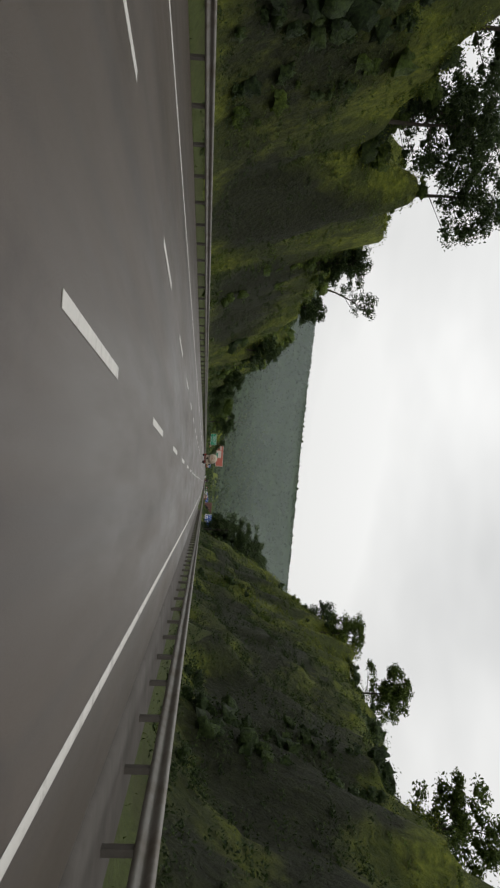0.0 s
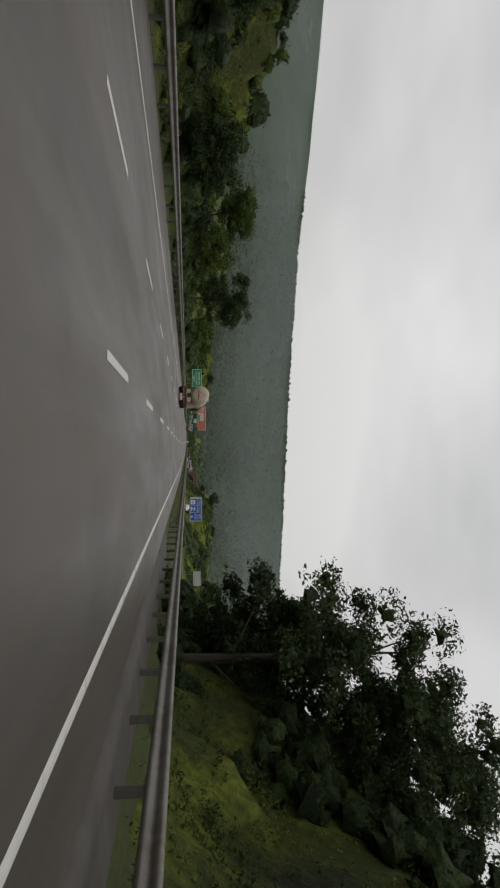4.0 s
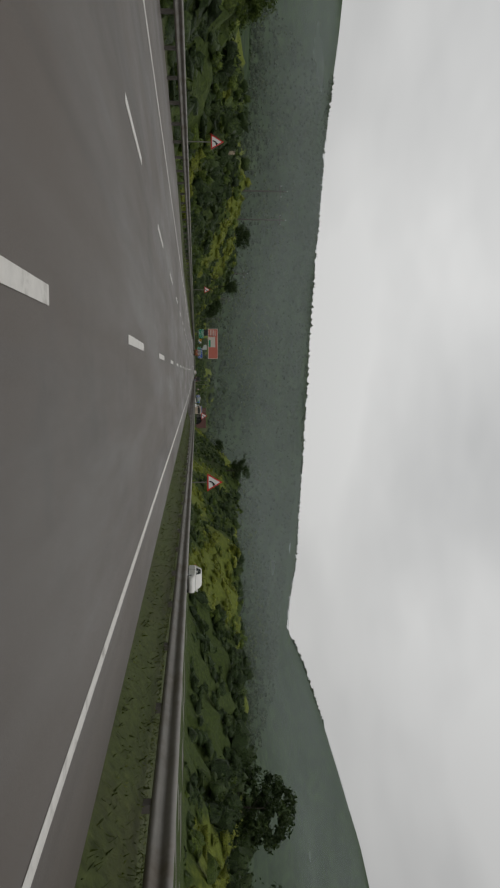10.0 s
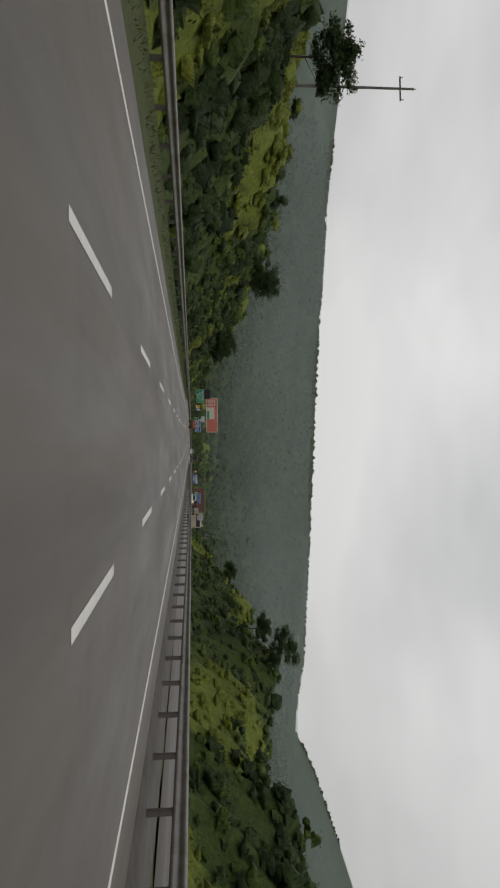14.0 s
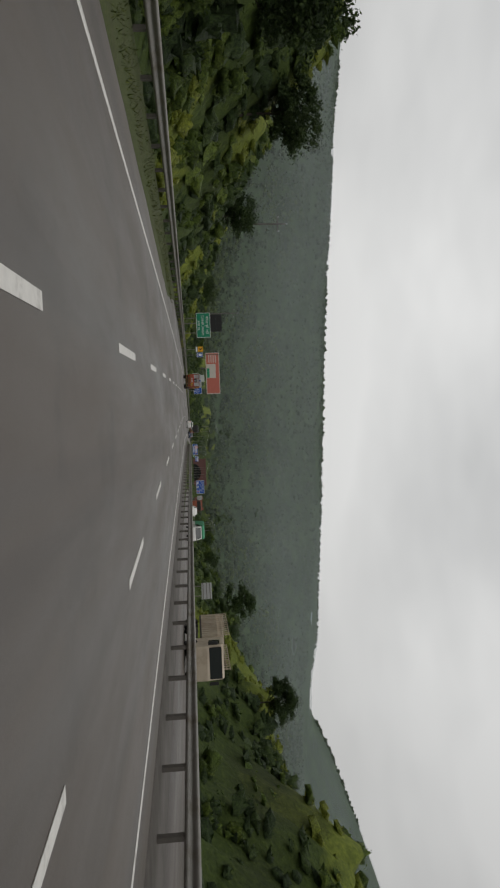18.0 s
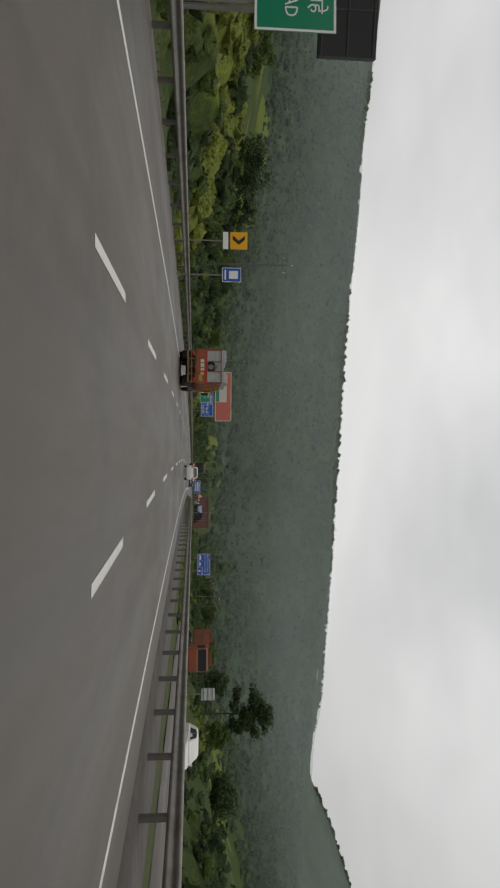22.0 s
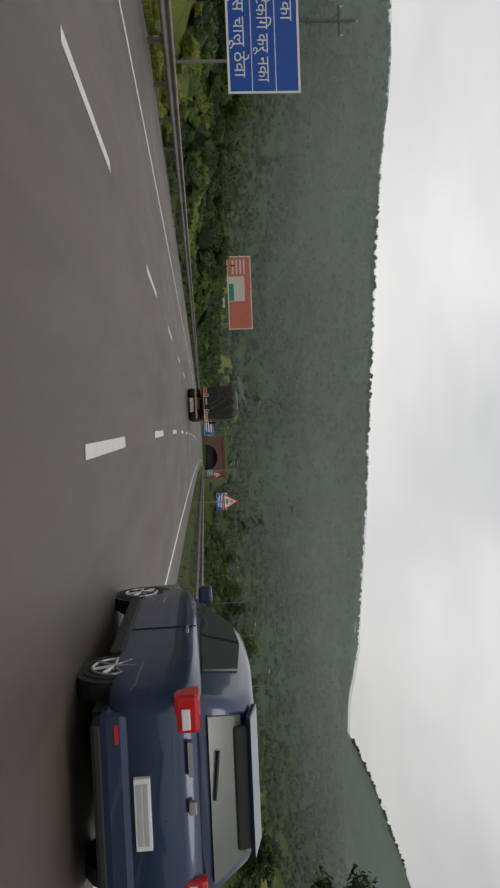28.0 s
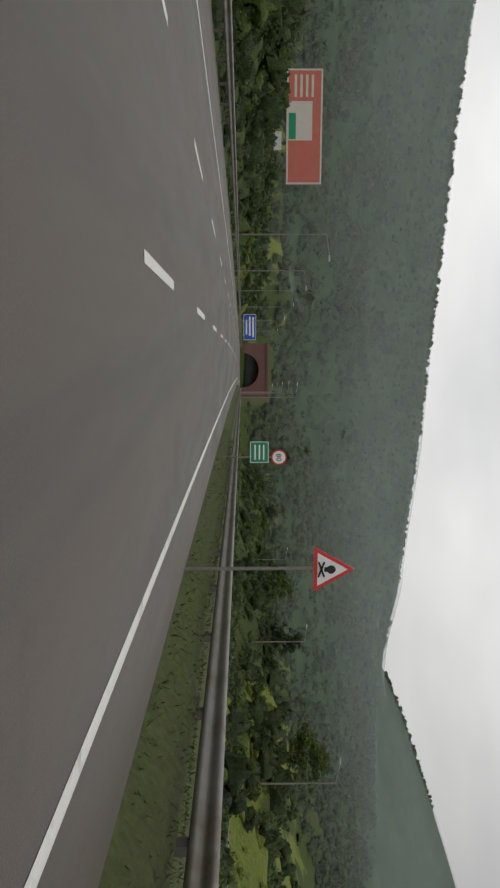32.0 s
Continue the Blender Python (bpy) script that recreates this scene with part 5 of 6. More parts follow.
# red-brown open truck with sheet bundles
def sheet_truck():
    L, Wd = 8.2, 2.4
    t = truck_base("cargo_truck", on_road(-6.8, 561.5), "red-brown open cargo truck loaded with bright sheet bundles", L, Wd, RUST_YELLOW)
    W = Wd / 2
    part("deck", boxed(-W, W, 0.05, L - 2.1, 1.12, 1.25), CHASSIS, t)
    tg = part("tailgate", boxed(-W, W, 0.0, 0.07, 1.25, 1.98, 0.01), ORANGE_LIGHT, t)
    for k in range(6):
        part("rib", boxed(-W, W, -0.025, 0.0, 1.30 + 0.115 * k, 1.33 + 0.115 * k), ORANGE, tg)
    for a, b in ((-0.50, -0.28), (-0.20, 0.06), (0.14, 0.30)):
        part("letter_bar", boxed(a, b, -0.032, -0.026, 1.5, 1.76), PALE_BOARD, tg)
    part("amber_patch", boxed(0.42, 0.60, -0.032, -0.026, 1.5, 1.72), AMBER_SIGN, tg)
    part("top_rail", boxed(-W, W, -0.03, 0.07, 1.92, 1.99, 0.01), RED_SIGN, tg, "bright red top rail")
    part("warning_plate", boxed(0.62, 1.02, -0.034, -0.026, 1.36, 1.62), YELLOW, tg)
    for x in (-1.1, -0.55, 0.0, 0.55, 1.1):
        part("under_post", boxed(x - 0.03, x + 0.03, 0.0, 0.08, 0.68, 1.2), RUST_YELLOW, t)
    for z in (0.82, 1.14):
        part("under_rail", boxed(-W, W, -0.02, 0.08, z, z + 0.08), RUST_YELLOW, t)
    for sd in (-1, 1):
        side = part("side_wall", boxed(*sorted((sd * (W - 0.06), sd * W)), 0.05, L - 2.1, 1.25, 2.45, 0.01), ORANGE, t)
        for k in range(13):
            z = 1.30 + k * 0.09
            part("side_rib", boxed(*sorted((sd * W, sd * (W + 0.03))), 0.06, L - 2.12, z, z + 0.045), ORANGE, side)
        for k in range(7):
            y = 0.1 + k * 0.96
            part("side_post", boxed(*sorted((sd * (W - 0.02), sd * (W + 0.055))), y, y + 0.07, 1.2, 2.95), ORANGE, side)
        for z in (2.62, 2.88):
            part("side_bar", boxed(*sorted((sd * (W - 0.01), sd * (W + 0.03))), 0.06, L - 2.12, z, z + 0.06), ORANGE, side)
        for k in range(4):
            y = 0.9 + k * 1.3
            part("lashing", tube(bmesh.new(), (sd * (W + 0.06), y, 1.6), (sd * (W + 0.05), y + 0.5, 3.0), 0.012, seg=5), YELLOW, side)
        part("wheel_guard", boxed(*sorted((sd * (W - 0.28), sd * W)), 0.5, 3.0, 1.0, 1.06, 0.02), CHASSIS, t)
        part("tail_lamp", boxed(*sorted((sd * 0.78, sd * 1.05)), -0.06, 0.0, 0.95, 1.08, 0.01), TAIL_RED, t)
        # bundles
        for k in range(8):
            x0 = sd * (0.36 + k * 0.1)
            part("metal_sheet", boxed(*sorted((x0, x0 + sd * 0.085)), 0.12, L - 2.4, 1.3, 3.35 - 0.03 * (k % 3)), STEEL_SHEET, t)
    for k in range(5):
        part("inner_sheet", boxed(-0.33 + k * 0.135, -0.21 + k * 0.135, 0.7, L - 2.4, 1.3, 2.95 - 0.05 * (k % 2)), STEEL_SHEET, t)
    bm = bmesh.new()
    for k in range(20):
        a, b = 2 * math.pi * k / 20, 2 * math.pi * (k + 1) / 20
        tube(bm, (0.30 * math.cos(a), 0.40, 2.25 + 0.30 * math.sin(a)), (0.30 * math.cos(b), 0.40, 2.25 + 0.30 * math.sin(b)), 0.10, seg=8)
    part("spare_tyre", bm, RUBBER, t, "worn spare tyre")
    part("end_rail", boxed(-W, W, -0.01, 0.05, 2.92, 3.0), ORANGE, t)
    for x in (-1.14, -0.36, 0.36, 1.14):
        part("end_post", boxed(x - 0.03, x + 0.03, -0.01, 0.05, 1.98, 3.0), ORANGE, t)
    for z in (2.5, 3.1):
        part("strap", boxed(-W * 0.98, W * 0.98, 0.085, 0.11, z, z + 0.05), ROPE, t)
    cab(t, L, Wd, ORANGE)


sheet_truck()


# truck under a tarpaulin
def tarp_truck():
    L, Wd = 8.6, 2.45
    t = truck_base("tarpaulin_truck", on_road(-2.3, 691.3), "orange-sided truck with its high load under a dark tarpaulin", L, Wd, DULL_YELLOW)
    W = Wd / 2
    part("deck", boxed(-W, W, 0.05, L - 2.0, 1.1, 1.22), CHASSIS, t)
    tg = part("tailgate", boxed(-W, W, 0.0, 0.06, 1.22, 1.66, 0.01), ORANGE, t)
    for sd in (-1, 1):
        part("yellow_panel", boxed(*sorted((sd * 0.76, sd * W * 0.99)), -0.012, 0.0, 1.24, 1.46), YELLOW if sd > 0 else ORANGE_LIGHT, tg)
        part("maroon_board", boxed(*sorted((sd * 0.74, sd * W * 0.99)), -0.010, 0.0, 1.47, 1.64), MAROON, tg)
        part("pale_edge", boxed(*sorted((sd * 0.74, sd * W)), -0.022, -0.012, 1.45, 1.475), PALE_BOARD, tg)
        part("tail_lamp", boxed(*sorted((sd * 1.02, sd * 1.12)), -0.03, 0.0, 1.08, 1.15, 0.01), TAIL_RED, tg)
        fr = bmesh.new()
        for a, b, c, d in ((0.48, 0.72, 1.24, 1.28), (0.48, 0.72, 1.58, 1.62), (0.48, 0.52, 1.28, 1.58), (0.68, 0.72, 1.28, 1.58), (0.48, 0.72, 1.42, 1.45)):
            box(fr, *sorted((sd * a, sd * b)), -0.02, 0.0, c, d)
        part("painted_frame", fr, PALE_BOARD, tg)
        side = part("side_wall", boxed(*sorted((sd * (W - 0.06), sd * W)), 0.05, L - 2.0, 1.5, 2.5, 0.01), ORANGE_LIGHT, t)
        for k in range(17):
            y = 0.2 + k * 0.38
            part("slat", boxed(*sorted((sd * W, sd * (W + 0.05))), y, y + 0.1, 1.5, 2.5), ORANGE, side)
        low = part("side_rail", boxed(*sorted((sd * (W - 0.04), sd * W)), 0.05, L - 2.0, 1.2, 1.5), SIGN_BACK, t)
        for k in range(14):
            y = 0.25 + k * 0.46
            part("side_peg", boxed(*sorted((sd * W, sd * (W + 0.04))), y, y + 0.16, 1.22, 1.48), PALE_BOARD, low)
    part("lower_edge", boxed(-W, W, -0.026, 0.0, 1.205, 1.235), PALE_BOARD, tg)
    part("upper_edge", boxed(-W, W, -0.026, 0.0, 1.635, 1.66), PALE_BOARD, tg)
    part("dark_panel", boxed(-0.48, 0.48, -0.012, 0.0, 1.25, 1.62), BLACK, tg)
    part("script_bar", boxed(-0.36, 0.1, -0.018, -0.013, 1.36, 1.46), PALE_BOARD, tg)
    n = 36
    rng = random.Random(4)
    st = []
    for i in range(22):
        y = 0.0 + i * (L - 2.0) / 21
        ring = []
        for k in range(n):
            a = 2 * math.pi * k / n
            cxn, szn = math.cos(a), math.sin(a)
            px = (W + 0.03) * math.copysign(abs(cxn) ** 0.35, cxn)
            pz = 2.65 + 1.05 * math.copysign(abs(szn) ** 0.45, szn)
            wob = 0.06 * noise.noise((px * 2.1, y * 1.7, pz * 2.3)) + 0.05 * abs(noise.noise((px * 4.4 + pz * 2.5, y * 3, pz * 4)))
            sag = 0.10 * math.sin(y * 2.6) * max(0, szn)
            ring.append((px * (1 + wob), y - 0.02 + (0.05 * noise.noise((px * 3, 7, pz * 3)) if i == 0 else 0), max(1.62, pz + wob * 2 + sag)))
        st.append(ring)
    tp = part("tarpaulin", loft(st, None), TARP, t, "wrinkled dark tarpaulin", smooth=True)
    # the tail sheet hangs in creases that run up to the ropes
    q, tail = 44, bmesh.new()
    grid = [[None] * (q + 1) for _ in range(q + 1)]
    for a in range(q + 1):
        for b in range(q + 1):
            x, z = -W * 0.985 + 2 * W * 0.985 * a / q, 1.63 + 1.92 * b / q
            fold = 0.8 * (1 - abs(noise.noise((x * 2.6 + z * 1.2, z * 0.5, 2.0)))) ** 7 + 0.5 * (1 - abs(noise.noise((x * 3.4 - z * 2.4, z * 0.9, 5.0)))) ** 9 + 0.25 * noise.noise((x * 1.1, z * 1.1, 9.0))
            edge = min(1.0, 3 * min(a, q - a) / q + 0.15)
            grid[a][b] = tail.verts.new((x, -0.06 - 0.11 * fold * edge + 0.10 * (b / q) ** 6, z - 0.10 * (abs(2 * a / q - 1) ** 5) * (b == q)))
    for a in range(q):
        for b in range(q):
            tail.faces.new((grid[a][b], grid[a + 1][b], grid[a + 1][b + 1], grid[a][b + 1]))
    bmesh.ops.solidify(tail, geom=list(tail.faces), thickness=0.012)
    part("tail_sheet", tail, TARP, tp, smooth=True)
    for x0, z0, x1, z1 in ((-1.15, 3.0, 1.15, 3.06), (-0.95, 1.64, -0.85, 3.5), (0.92, 1.64, 0.86, 3.5), (-0.9, 3.05, 0.1, 3.5)):
        part("rope", tube(bmesh.new(), (x0, -0.16, z0), (x1, -0.15, z1), 0.009, seg=5), CHASSIS, tp)
    cab(t, L, Wd, ORANGE_LIGHT, 2.7)


tarp_truck()


# oncoming lorry with a lattice body
def lattice_truck(m, label, paint):
    L, Wd = 7.5, 2.4
    t = truck_base("lattice_truck", m, label, L, Wd, RUST_YELLOW)
    W = Wd / 2
    part("deck", boxed(-W, W, 0.05, L - 2.0, 1.1, 1.22), CHASSIS, t)
    for sd in (-1, 1):
        w_ = part("side_panel", boxed(*sorted((sd * (W - 0.05), sd * W)), 0.05, L - 2.0, 1.22, 2.3), paint, t)
        for k in range(12):
            y = 0.1 + k * 0.47
            part("upright", boxed(*sorted((sd * (W - 0.04), sd * (W + 0.02))), y, y + 0.06, 1.22, 3.1), paint, w_)
        for z in (2.55, 2.8, 3.05):
            part("side_bar", boxed(*sorted((sd * (W - 0.03), sd * W)), 0.05, L - 2.0, z, z + 0.05), paint, w_)
    part("end_panel", boxed(-W, W, 0.02, 0.07, 1.22, 2.9), paint, t)
    cab(t, L, Wd, paint, 2.6)


lattice_truck(pose(float(cx(470)) + 14.5, 480.0, 0.0, 0, 0, 180), "pale lattice-sided truck on the opposite carriageway", CREAM)
lattice_truck(pose(float(cx(575)) + 19.5, 588.0, 0.0, 0, 0, 180), "red-brown lattice-sided truck on the opposite carriageway", ORANGE)
hatchback(pose(float(cx(556)) + 17.5, 556.0, 0.0, 0, 0, 180), PAINT_WHITE, "white hatchback on the opposite carriageway", roof=1.52, length=3.7, width=1.66, plate=False)

hatchback(pose(15.2, 303.5, 0.0, 0, 0, 184), PAINT_WHITE, "white hatchback coming along the opposite carriageway behind the rail", roof=1.52, length=3.7, width=1.66, plate=False)


def mini_truck(m):
    """Small goods carrier with a cloth canopy; its front looks along -y."""
    t = thing("mini_truck", m, "small white goods carrier with a green canopy on the opposite carriageway", "truck")
    W, L = 0.86, 4.3
    st = [ring_at(0.0, W * 0.94, 0.42, 0.98, 0.08), ring_at(0.06, W * 0.98, 0.36, 1.06, 0.10, 0.04), ring_at(0.52, W * 0.97, 0.36, 1.82, 0.12, 0.10), ring_at(0.75, W * 0.97, 0.36, 1.88, 0.12, 0.10), ring_at(1.5, W * 0.97, 0.36, 1.88, 0.10, 0.08)]
    part("cab", loft(st, None), PAINT_WHITE, t, smooth=True)
    bm = bmesh.new()
    q = [(-W * 0.84, 1.10), (W * 0.84, 1.10), (W * 0.72, 1.72), (-W * 0.72, 1.72)]
    at = lambda z: 0.06 + (z - 1.06) * 0.605
    a = [bm.verts.new((x, at(z) - 0.02, z)) for x, z in q]
    b = [bm.verts.new((x, at(z) + 0.05, z)) for x, z in q]
    bm.faces.new(a)
    for k in range(4):
        bm.faces.new((a[k], b[k], b[(k + 1) % 4], a[(k + 1) % 4]))
    bmesh.ops.recalc_face_normals(bm, faces=bm.faces)
    part("windscreen", bm, GLASS_DARK, t)
    part("grille", boxed(-W * 0.5, W * 0.5, -0.02, 0.05, 0.68, 0.80, 0.01), PLASTIC, t)
    part("bumper", boxed(-W * 0.98, W * 0.98, -0.09, 0.08, 0.34, 0.52, 0.04), PLASTIC, t)
    for sd in (-1, 1):
        part("headlight", boxed(*sorted((sd * W * 0.58, sd * W * 0.90)), -0.03, 0.06, 0.66, 0.84, 0.03), WHITE_SIGN, t)
        part("side_window", boxed(*sorted((sd * W * 0.90, sd * W * 0.985)), 0.62, 1.25, 1.12, 1.66, 0.01), GLASS_DARK, t)
        arm = part("mirror_arm", tube(bmesh.new(), (sd * W * 0.93, 0.32, 1.25), (sd * (W + 0.16), 0.22, 1.34), 0.012), BLACK, t)
        part("mirror", boxed(*sorted((sd * (W + 0.09), sd * (W + 0.22))), 0.18, 0.22, 1.22, 1.46, 0.015), BLACK, arm)
        part("side_board", boxed(*sorted((sd * (W - 0.03), sd * W)), 1.58, L, 0.70, 1.08, 0.008), PAINT_WHITE, t)
        for y in (0.62, 3.35):
            wheel(t, sd * (W - 0.10), y, 0.29, 0.17)
    part("deck", boxed(-W, W, 1.56, L, 0.60, 0.70, 0.01), CHASSIS, t)
    part("tailboard", boxed(-W + 0.03, W - 0.03, L - 0.03, L, 0.70, 1.08, 0.008), PAINT_WHITE, t)
    hood = [ring_at(0.50, W * 0.92, 1.80, 1.93, 0.06, 0.05), ring_at(1.0, W * 0.98, 1.84, 2.10, 0.10, 0.08), ring_at(1.55, W * 1.0, 1.02, 2.16, 0.14, 0.04), ring_at(2.4, W * 1.01, 1.02, 2.13, 0.14, 0.04), ring_at(3.3, W * 1.01, 1.02, 2.17, 0.14, 0.04), ring_at(L + 0.02, W * 1.0, 1.02, 2.13, 0.14, 0.04)]
    part("canopy", loft(hood, None), CANOPY_GREEN, t, "bright green cloth canopy", smooth=True)


CANOPY_GREEN = plain("green_canopy_cloth", (0.05, 0.30, 0.15), 0.7, 0, 0.3, 2.5, dirt=(0.04, 0.17, 0.09), dirt_at=0.6)
mini_truck(pose(1.15, 508.5, 0.0, 0, 0, 1))

# ---- plants ----
rs = np.random.RandomState(7)


def leaf_cloud(centres, radii, counts, size, flat=0.75, lean=0.5):
    """Leaves as bent diamonds, scattered in the outer part of rounded clumps."""
    idx = np.repeat(np.arange(len(centres)), counts)
    n = len(idx)
    d = rs.normal(size=(n, 3))
    d /= np.linalg.norm(d, axis=1, keepdims=True)
    d[:, 2] = np.where(d[:, 2] < -0.35, -d[:, 2], d[:, 2])
    rad = radii[idx] * (0.55 + 0.45 * rs.rand(n) ** 0.6) * (1 + 0.35 * np.sin(d[:, 0] * 5 + idx) * np.sin(d[:, 1] * 6 + 2 * idx))
    p = centres[idx] + d * rad[:, None] * np.array([1, 1, flat])
    nrm = d * lean + rs.normal(size=(n, 3)) * 0.6 + np.array([0, 0, 0.35])
    nrm /= np.linalg.norm(nrm, axis=1, keepdims=True)
    t = np.cross(nrm, rs.normal(size=(n, 3)))
    t /= np.linalg.norm(t, axis=1, keepdims=True) + 1e-9
    b = np.cross(nrm, t)
    s = (size[idx] if np.ndim(size) else np.full(n, size)) * (0.6 + 0.8 * rs.rand(n))
    V = np.stack([p - t * s[:, None], p - b * s[:, None] * 0.45 + nrm * s[:, None] * 0.12, p + t * s[:, None], p + b * s[:, None] * 0.45 + nrm * s[:, None] * 0.12], 1)
    return V.reshape(-1, 3), np.arange(4 * n).reshape(n, 4)


def shells(centres, radii, flat, az, el):
    """Uneven domes that fill the inside of leafy clumps."""
    n = len(centres)
    a = np.arange(az) * 2 * np.pi / az + rs.rand(n, 1) * 6.28
    e = np.radians(np.linspace(-28, 78, el))
    d = np.stack([np.cos(e)[None, :, None] * np.cos(a)[:, None, :], np.cos(e)[None, :, None] * np.sin(a)[:, None, :], np.broadcast_to(np.sin(e)[None, :, None], (n, el, az))], -1)
    r = radii[:, None, None] * (0.42 + 0.85 * rs.rand(n, el, az) ** 1.3)
    P = centres[:, None, None, :] + d * r[..., None] * np.array([1, 1, flat])
    i, j = np.meshgrid(np.arange(el - 1), np.arange(az), indexing="ij")
    j2 = (j + 1) % az
    one = np.stack([i * az + j, i * az + j2, (i + 1) * az + j2, (i + 1) * az + j], -1).reshape(-1, 4)
    return P.reshape(-1, 3), (one[None] + (np.arange(n) * el * az)[:, None, None]).reshape(-1, 4)


def clumps(centres, radii, per, size, flat=0.75, az=7, el=4, fill=0.86, lean=0.6):
    """Leafy clumps: a dense uneven heart with leaves standing off it."""
    V0, F0 = shells(centres, radii * fill, flat, az, el)
    V1, F1 = leaf_cloud(centres, radii, np.full(len(centres), per), size, flat, lean)
    return np.concatenate([V0, V1]), np.concatenate([F0, F1 + len(V0)])


def strip(n, u0, u1, y0, y1, power=1.0):
    u = u0 + (u1 - u0) * rs.rand(n) ** power
    y = y0 + (y1 - y0) * rs.rand(n)
    return cx(y) + u, y


def keep(x, y, seed, scale, level):
    m = rough_noise(x / scale, y / scale, seed) > level
    return x[m], y[m]


def steepness(x, y):
    return np.hypot(terrain(x + 0.6, y) - terrain(x - 0.6, y), terrain(x, y + 0.6) - terrain(x, y - 0.6)) / 1.2


def scatter(name, specs, material, label):
    """Irregular shrubs, each of three overlapping clumps."""
    Vs, Fs, k = [], [], 0
    for n, u0, u1, y0, y1, r0, r1, per, sz, lvl in specs:
        x, y = keep(*strip(n, u0, u1, y0, y1), hash_of(name), 9.0, lvl)
        u = x - cx(y)
        r = r0 + (r1 - r0) * rs.rand(len(x)) ** 1.6
        ok = (u < -12.2 - 1.3 * r) | ((u > 6.6 + 1.3 * r) & ((u < opp(y) - 0.8 - r) | (u > opp(y) + 11.6 + r) | (y < 124)))
        ok &= (y > 135) | (steepness(x, y) < 0.8) | (rough_noise(x / 6.0, y / 7.0, 91, 2) > 0.13)
        ok &= (y < 135) | (y > 780) | (cover(x, y) < 0.10)
        x, y, r = x[ok], y[ok], r[ok]
        for step in range(3):
            xx, yy, rr = x + (step > 0) * r * (rs.rand(len(x)) - 0.5) * 1.6, y + (step > 0) * r * (rs.rand(len(x)) - 0.5) * 1.6, r * (0.8 if step == 0 else 0.62)
            c = np.stack([xx, yy, terrain(xx, yy) + rr * (0.35 - 0.2 * step + 0.4 * rs.rand(len(x)))], 1)
            V, F = clumps(c, rr, int(per * 0.42), sz * 0.72 * (0.7 + 0.5 * r / r1), 0.85, 8, 4, 0.80)
            Vs.append(V)
            Fs.append(F + k)
            k += len(V)
    ob = raw_mesh(name, np.concatenate(Vs), np.concatenate(Fs), material, smooth=True)
    return tagged(ob, label, "shrubs", kind="stuff")


def mats(name, spans, band, per, material, label, r=0.95):
    """Low tangled growth that covers the banks in patches."""
    Vs, Fs, k = [], [], 0
    for n, u0, u1, y0, y1, size in spans:
        x, y = strip(n, u0, u1, y0, y1)
        patch = cover(x, y)
        ok = (patch > band[0]) & (patch < band[1])
        u = x - cx(y)
        ok &= (u < -12.9) | ((u > 7.2) & ((u < opp(y) - 1.4) | (u > opp(y) + 12.2)))
        x, y = x[ok], y[ok]
        rr = r * (0.5 + rs.rand(len(x)))
        V, F = clumps(np.stack([x, y, terrain(x, y)], 1), rr, per, size * 0.85, 0.5, 7, 3, 0.8)
        Vs.append(V)
        Fs.append(F + k)
        k += len(V)
    return tagged(raw_mesh(name, np.concatenate(Vs), np.concatenate(Fs), material, smooth=True), label, "undergrowth", kind="stuff")


def hash_of(name):
    return sum(ord(ch) for ch in name) % 97


def moss(name, spans, steep, open_, r, per, size, material, label):
    """Low mats of moss and small ferns that follow the rock."""
    xs, ys = zip(*[strip(k, a, b, y0, y1) for k, a, b, y0, y1 in spans])
    x, y = np.concatenate(xs), np.concatenate(ys)
    g = steepness(x, y)
    c = cover(x, y)
    ok = (g > steep[0]) & (g < steep[1]) & (c > open_[0]) & (c < open_[1])
    x, y = x[ok], y[ok]
    rr = r * (0.4 + 1.3 * rs.rand(len(x)) ** 2)
    V, F = leaf_cloud(np.stack([x, y, terrain(x, y) + 0.02], 1), rr, np.full(len(x), per), size, 0.45, 0.9)
    return tagged(raw_mesh(name, V, F, material), label, "moss", kind="stuff")


moss("dark_moss", [(6500, 7.4, 17, -12, 126), (3800, -13.2, -20, -12, 135)], (0.4, 9), (-1, 0.08), 0.55, 30, 0.055, LEAF_DARK, "dark wet moss and ferns clinging to the rock cutting")
moss("hanging_ferns", [(3800, 7.4, 17, -12, 126), (6000, -13.2, -20, -12, 135)], (0.5, 9), (-0.10, 0.26), 0.48, 30, 0.055, LEAF, "green ferns and creepers hanging over the rock cutting")
# thickest on the rims, where its colour also stands in for light
moss("bright_moss", [(7000, 9.0, 18, -12, 126), (5200, -14.0, -26, -12, 135)], (0.0, 3.2), (0.16, 9), 0.46, 26, 0.052, LEAF_YELLOW, "yellow-green moss on the cutting's ledges, also painting the light on its crest")
BANKS = [(5600, -13.2, -34, 140, 560, 0.085), (2400, -13.2, -28, 560, 770, 0.09), (1300, -28, -50, 560, 900, 0.22), (700, -13.5, -28, 770, 900, 0.2), (4600, 19, 48, 230, 570, 0.10), (1600, 13, 30, 570, 770, 0.09), (1500, 30, 58, 570, 900, 0.22), (800, 13, 30, 770, 900, 0.2)]
mats("dark_tangle", BANKS, (-1, -0.06), 9, LEAF_DARK, "dark green tangled creepers covering the banks")
mats("green_tangle", BANKS, (-0.09, 0.07), 9, LEAF, "mid-green tangled herbs and creepers covering the banks")
mats("bright_tangle", BANKS, (0.05, 1), 9, LEAF_YELLOW, "bright yellow-green monsoon grass and herbs on the banks")
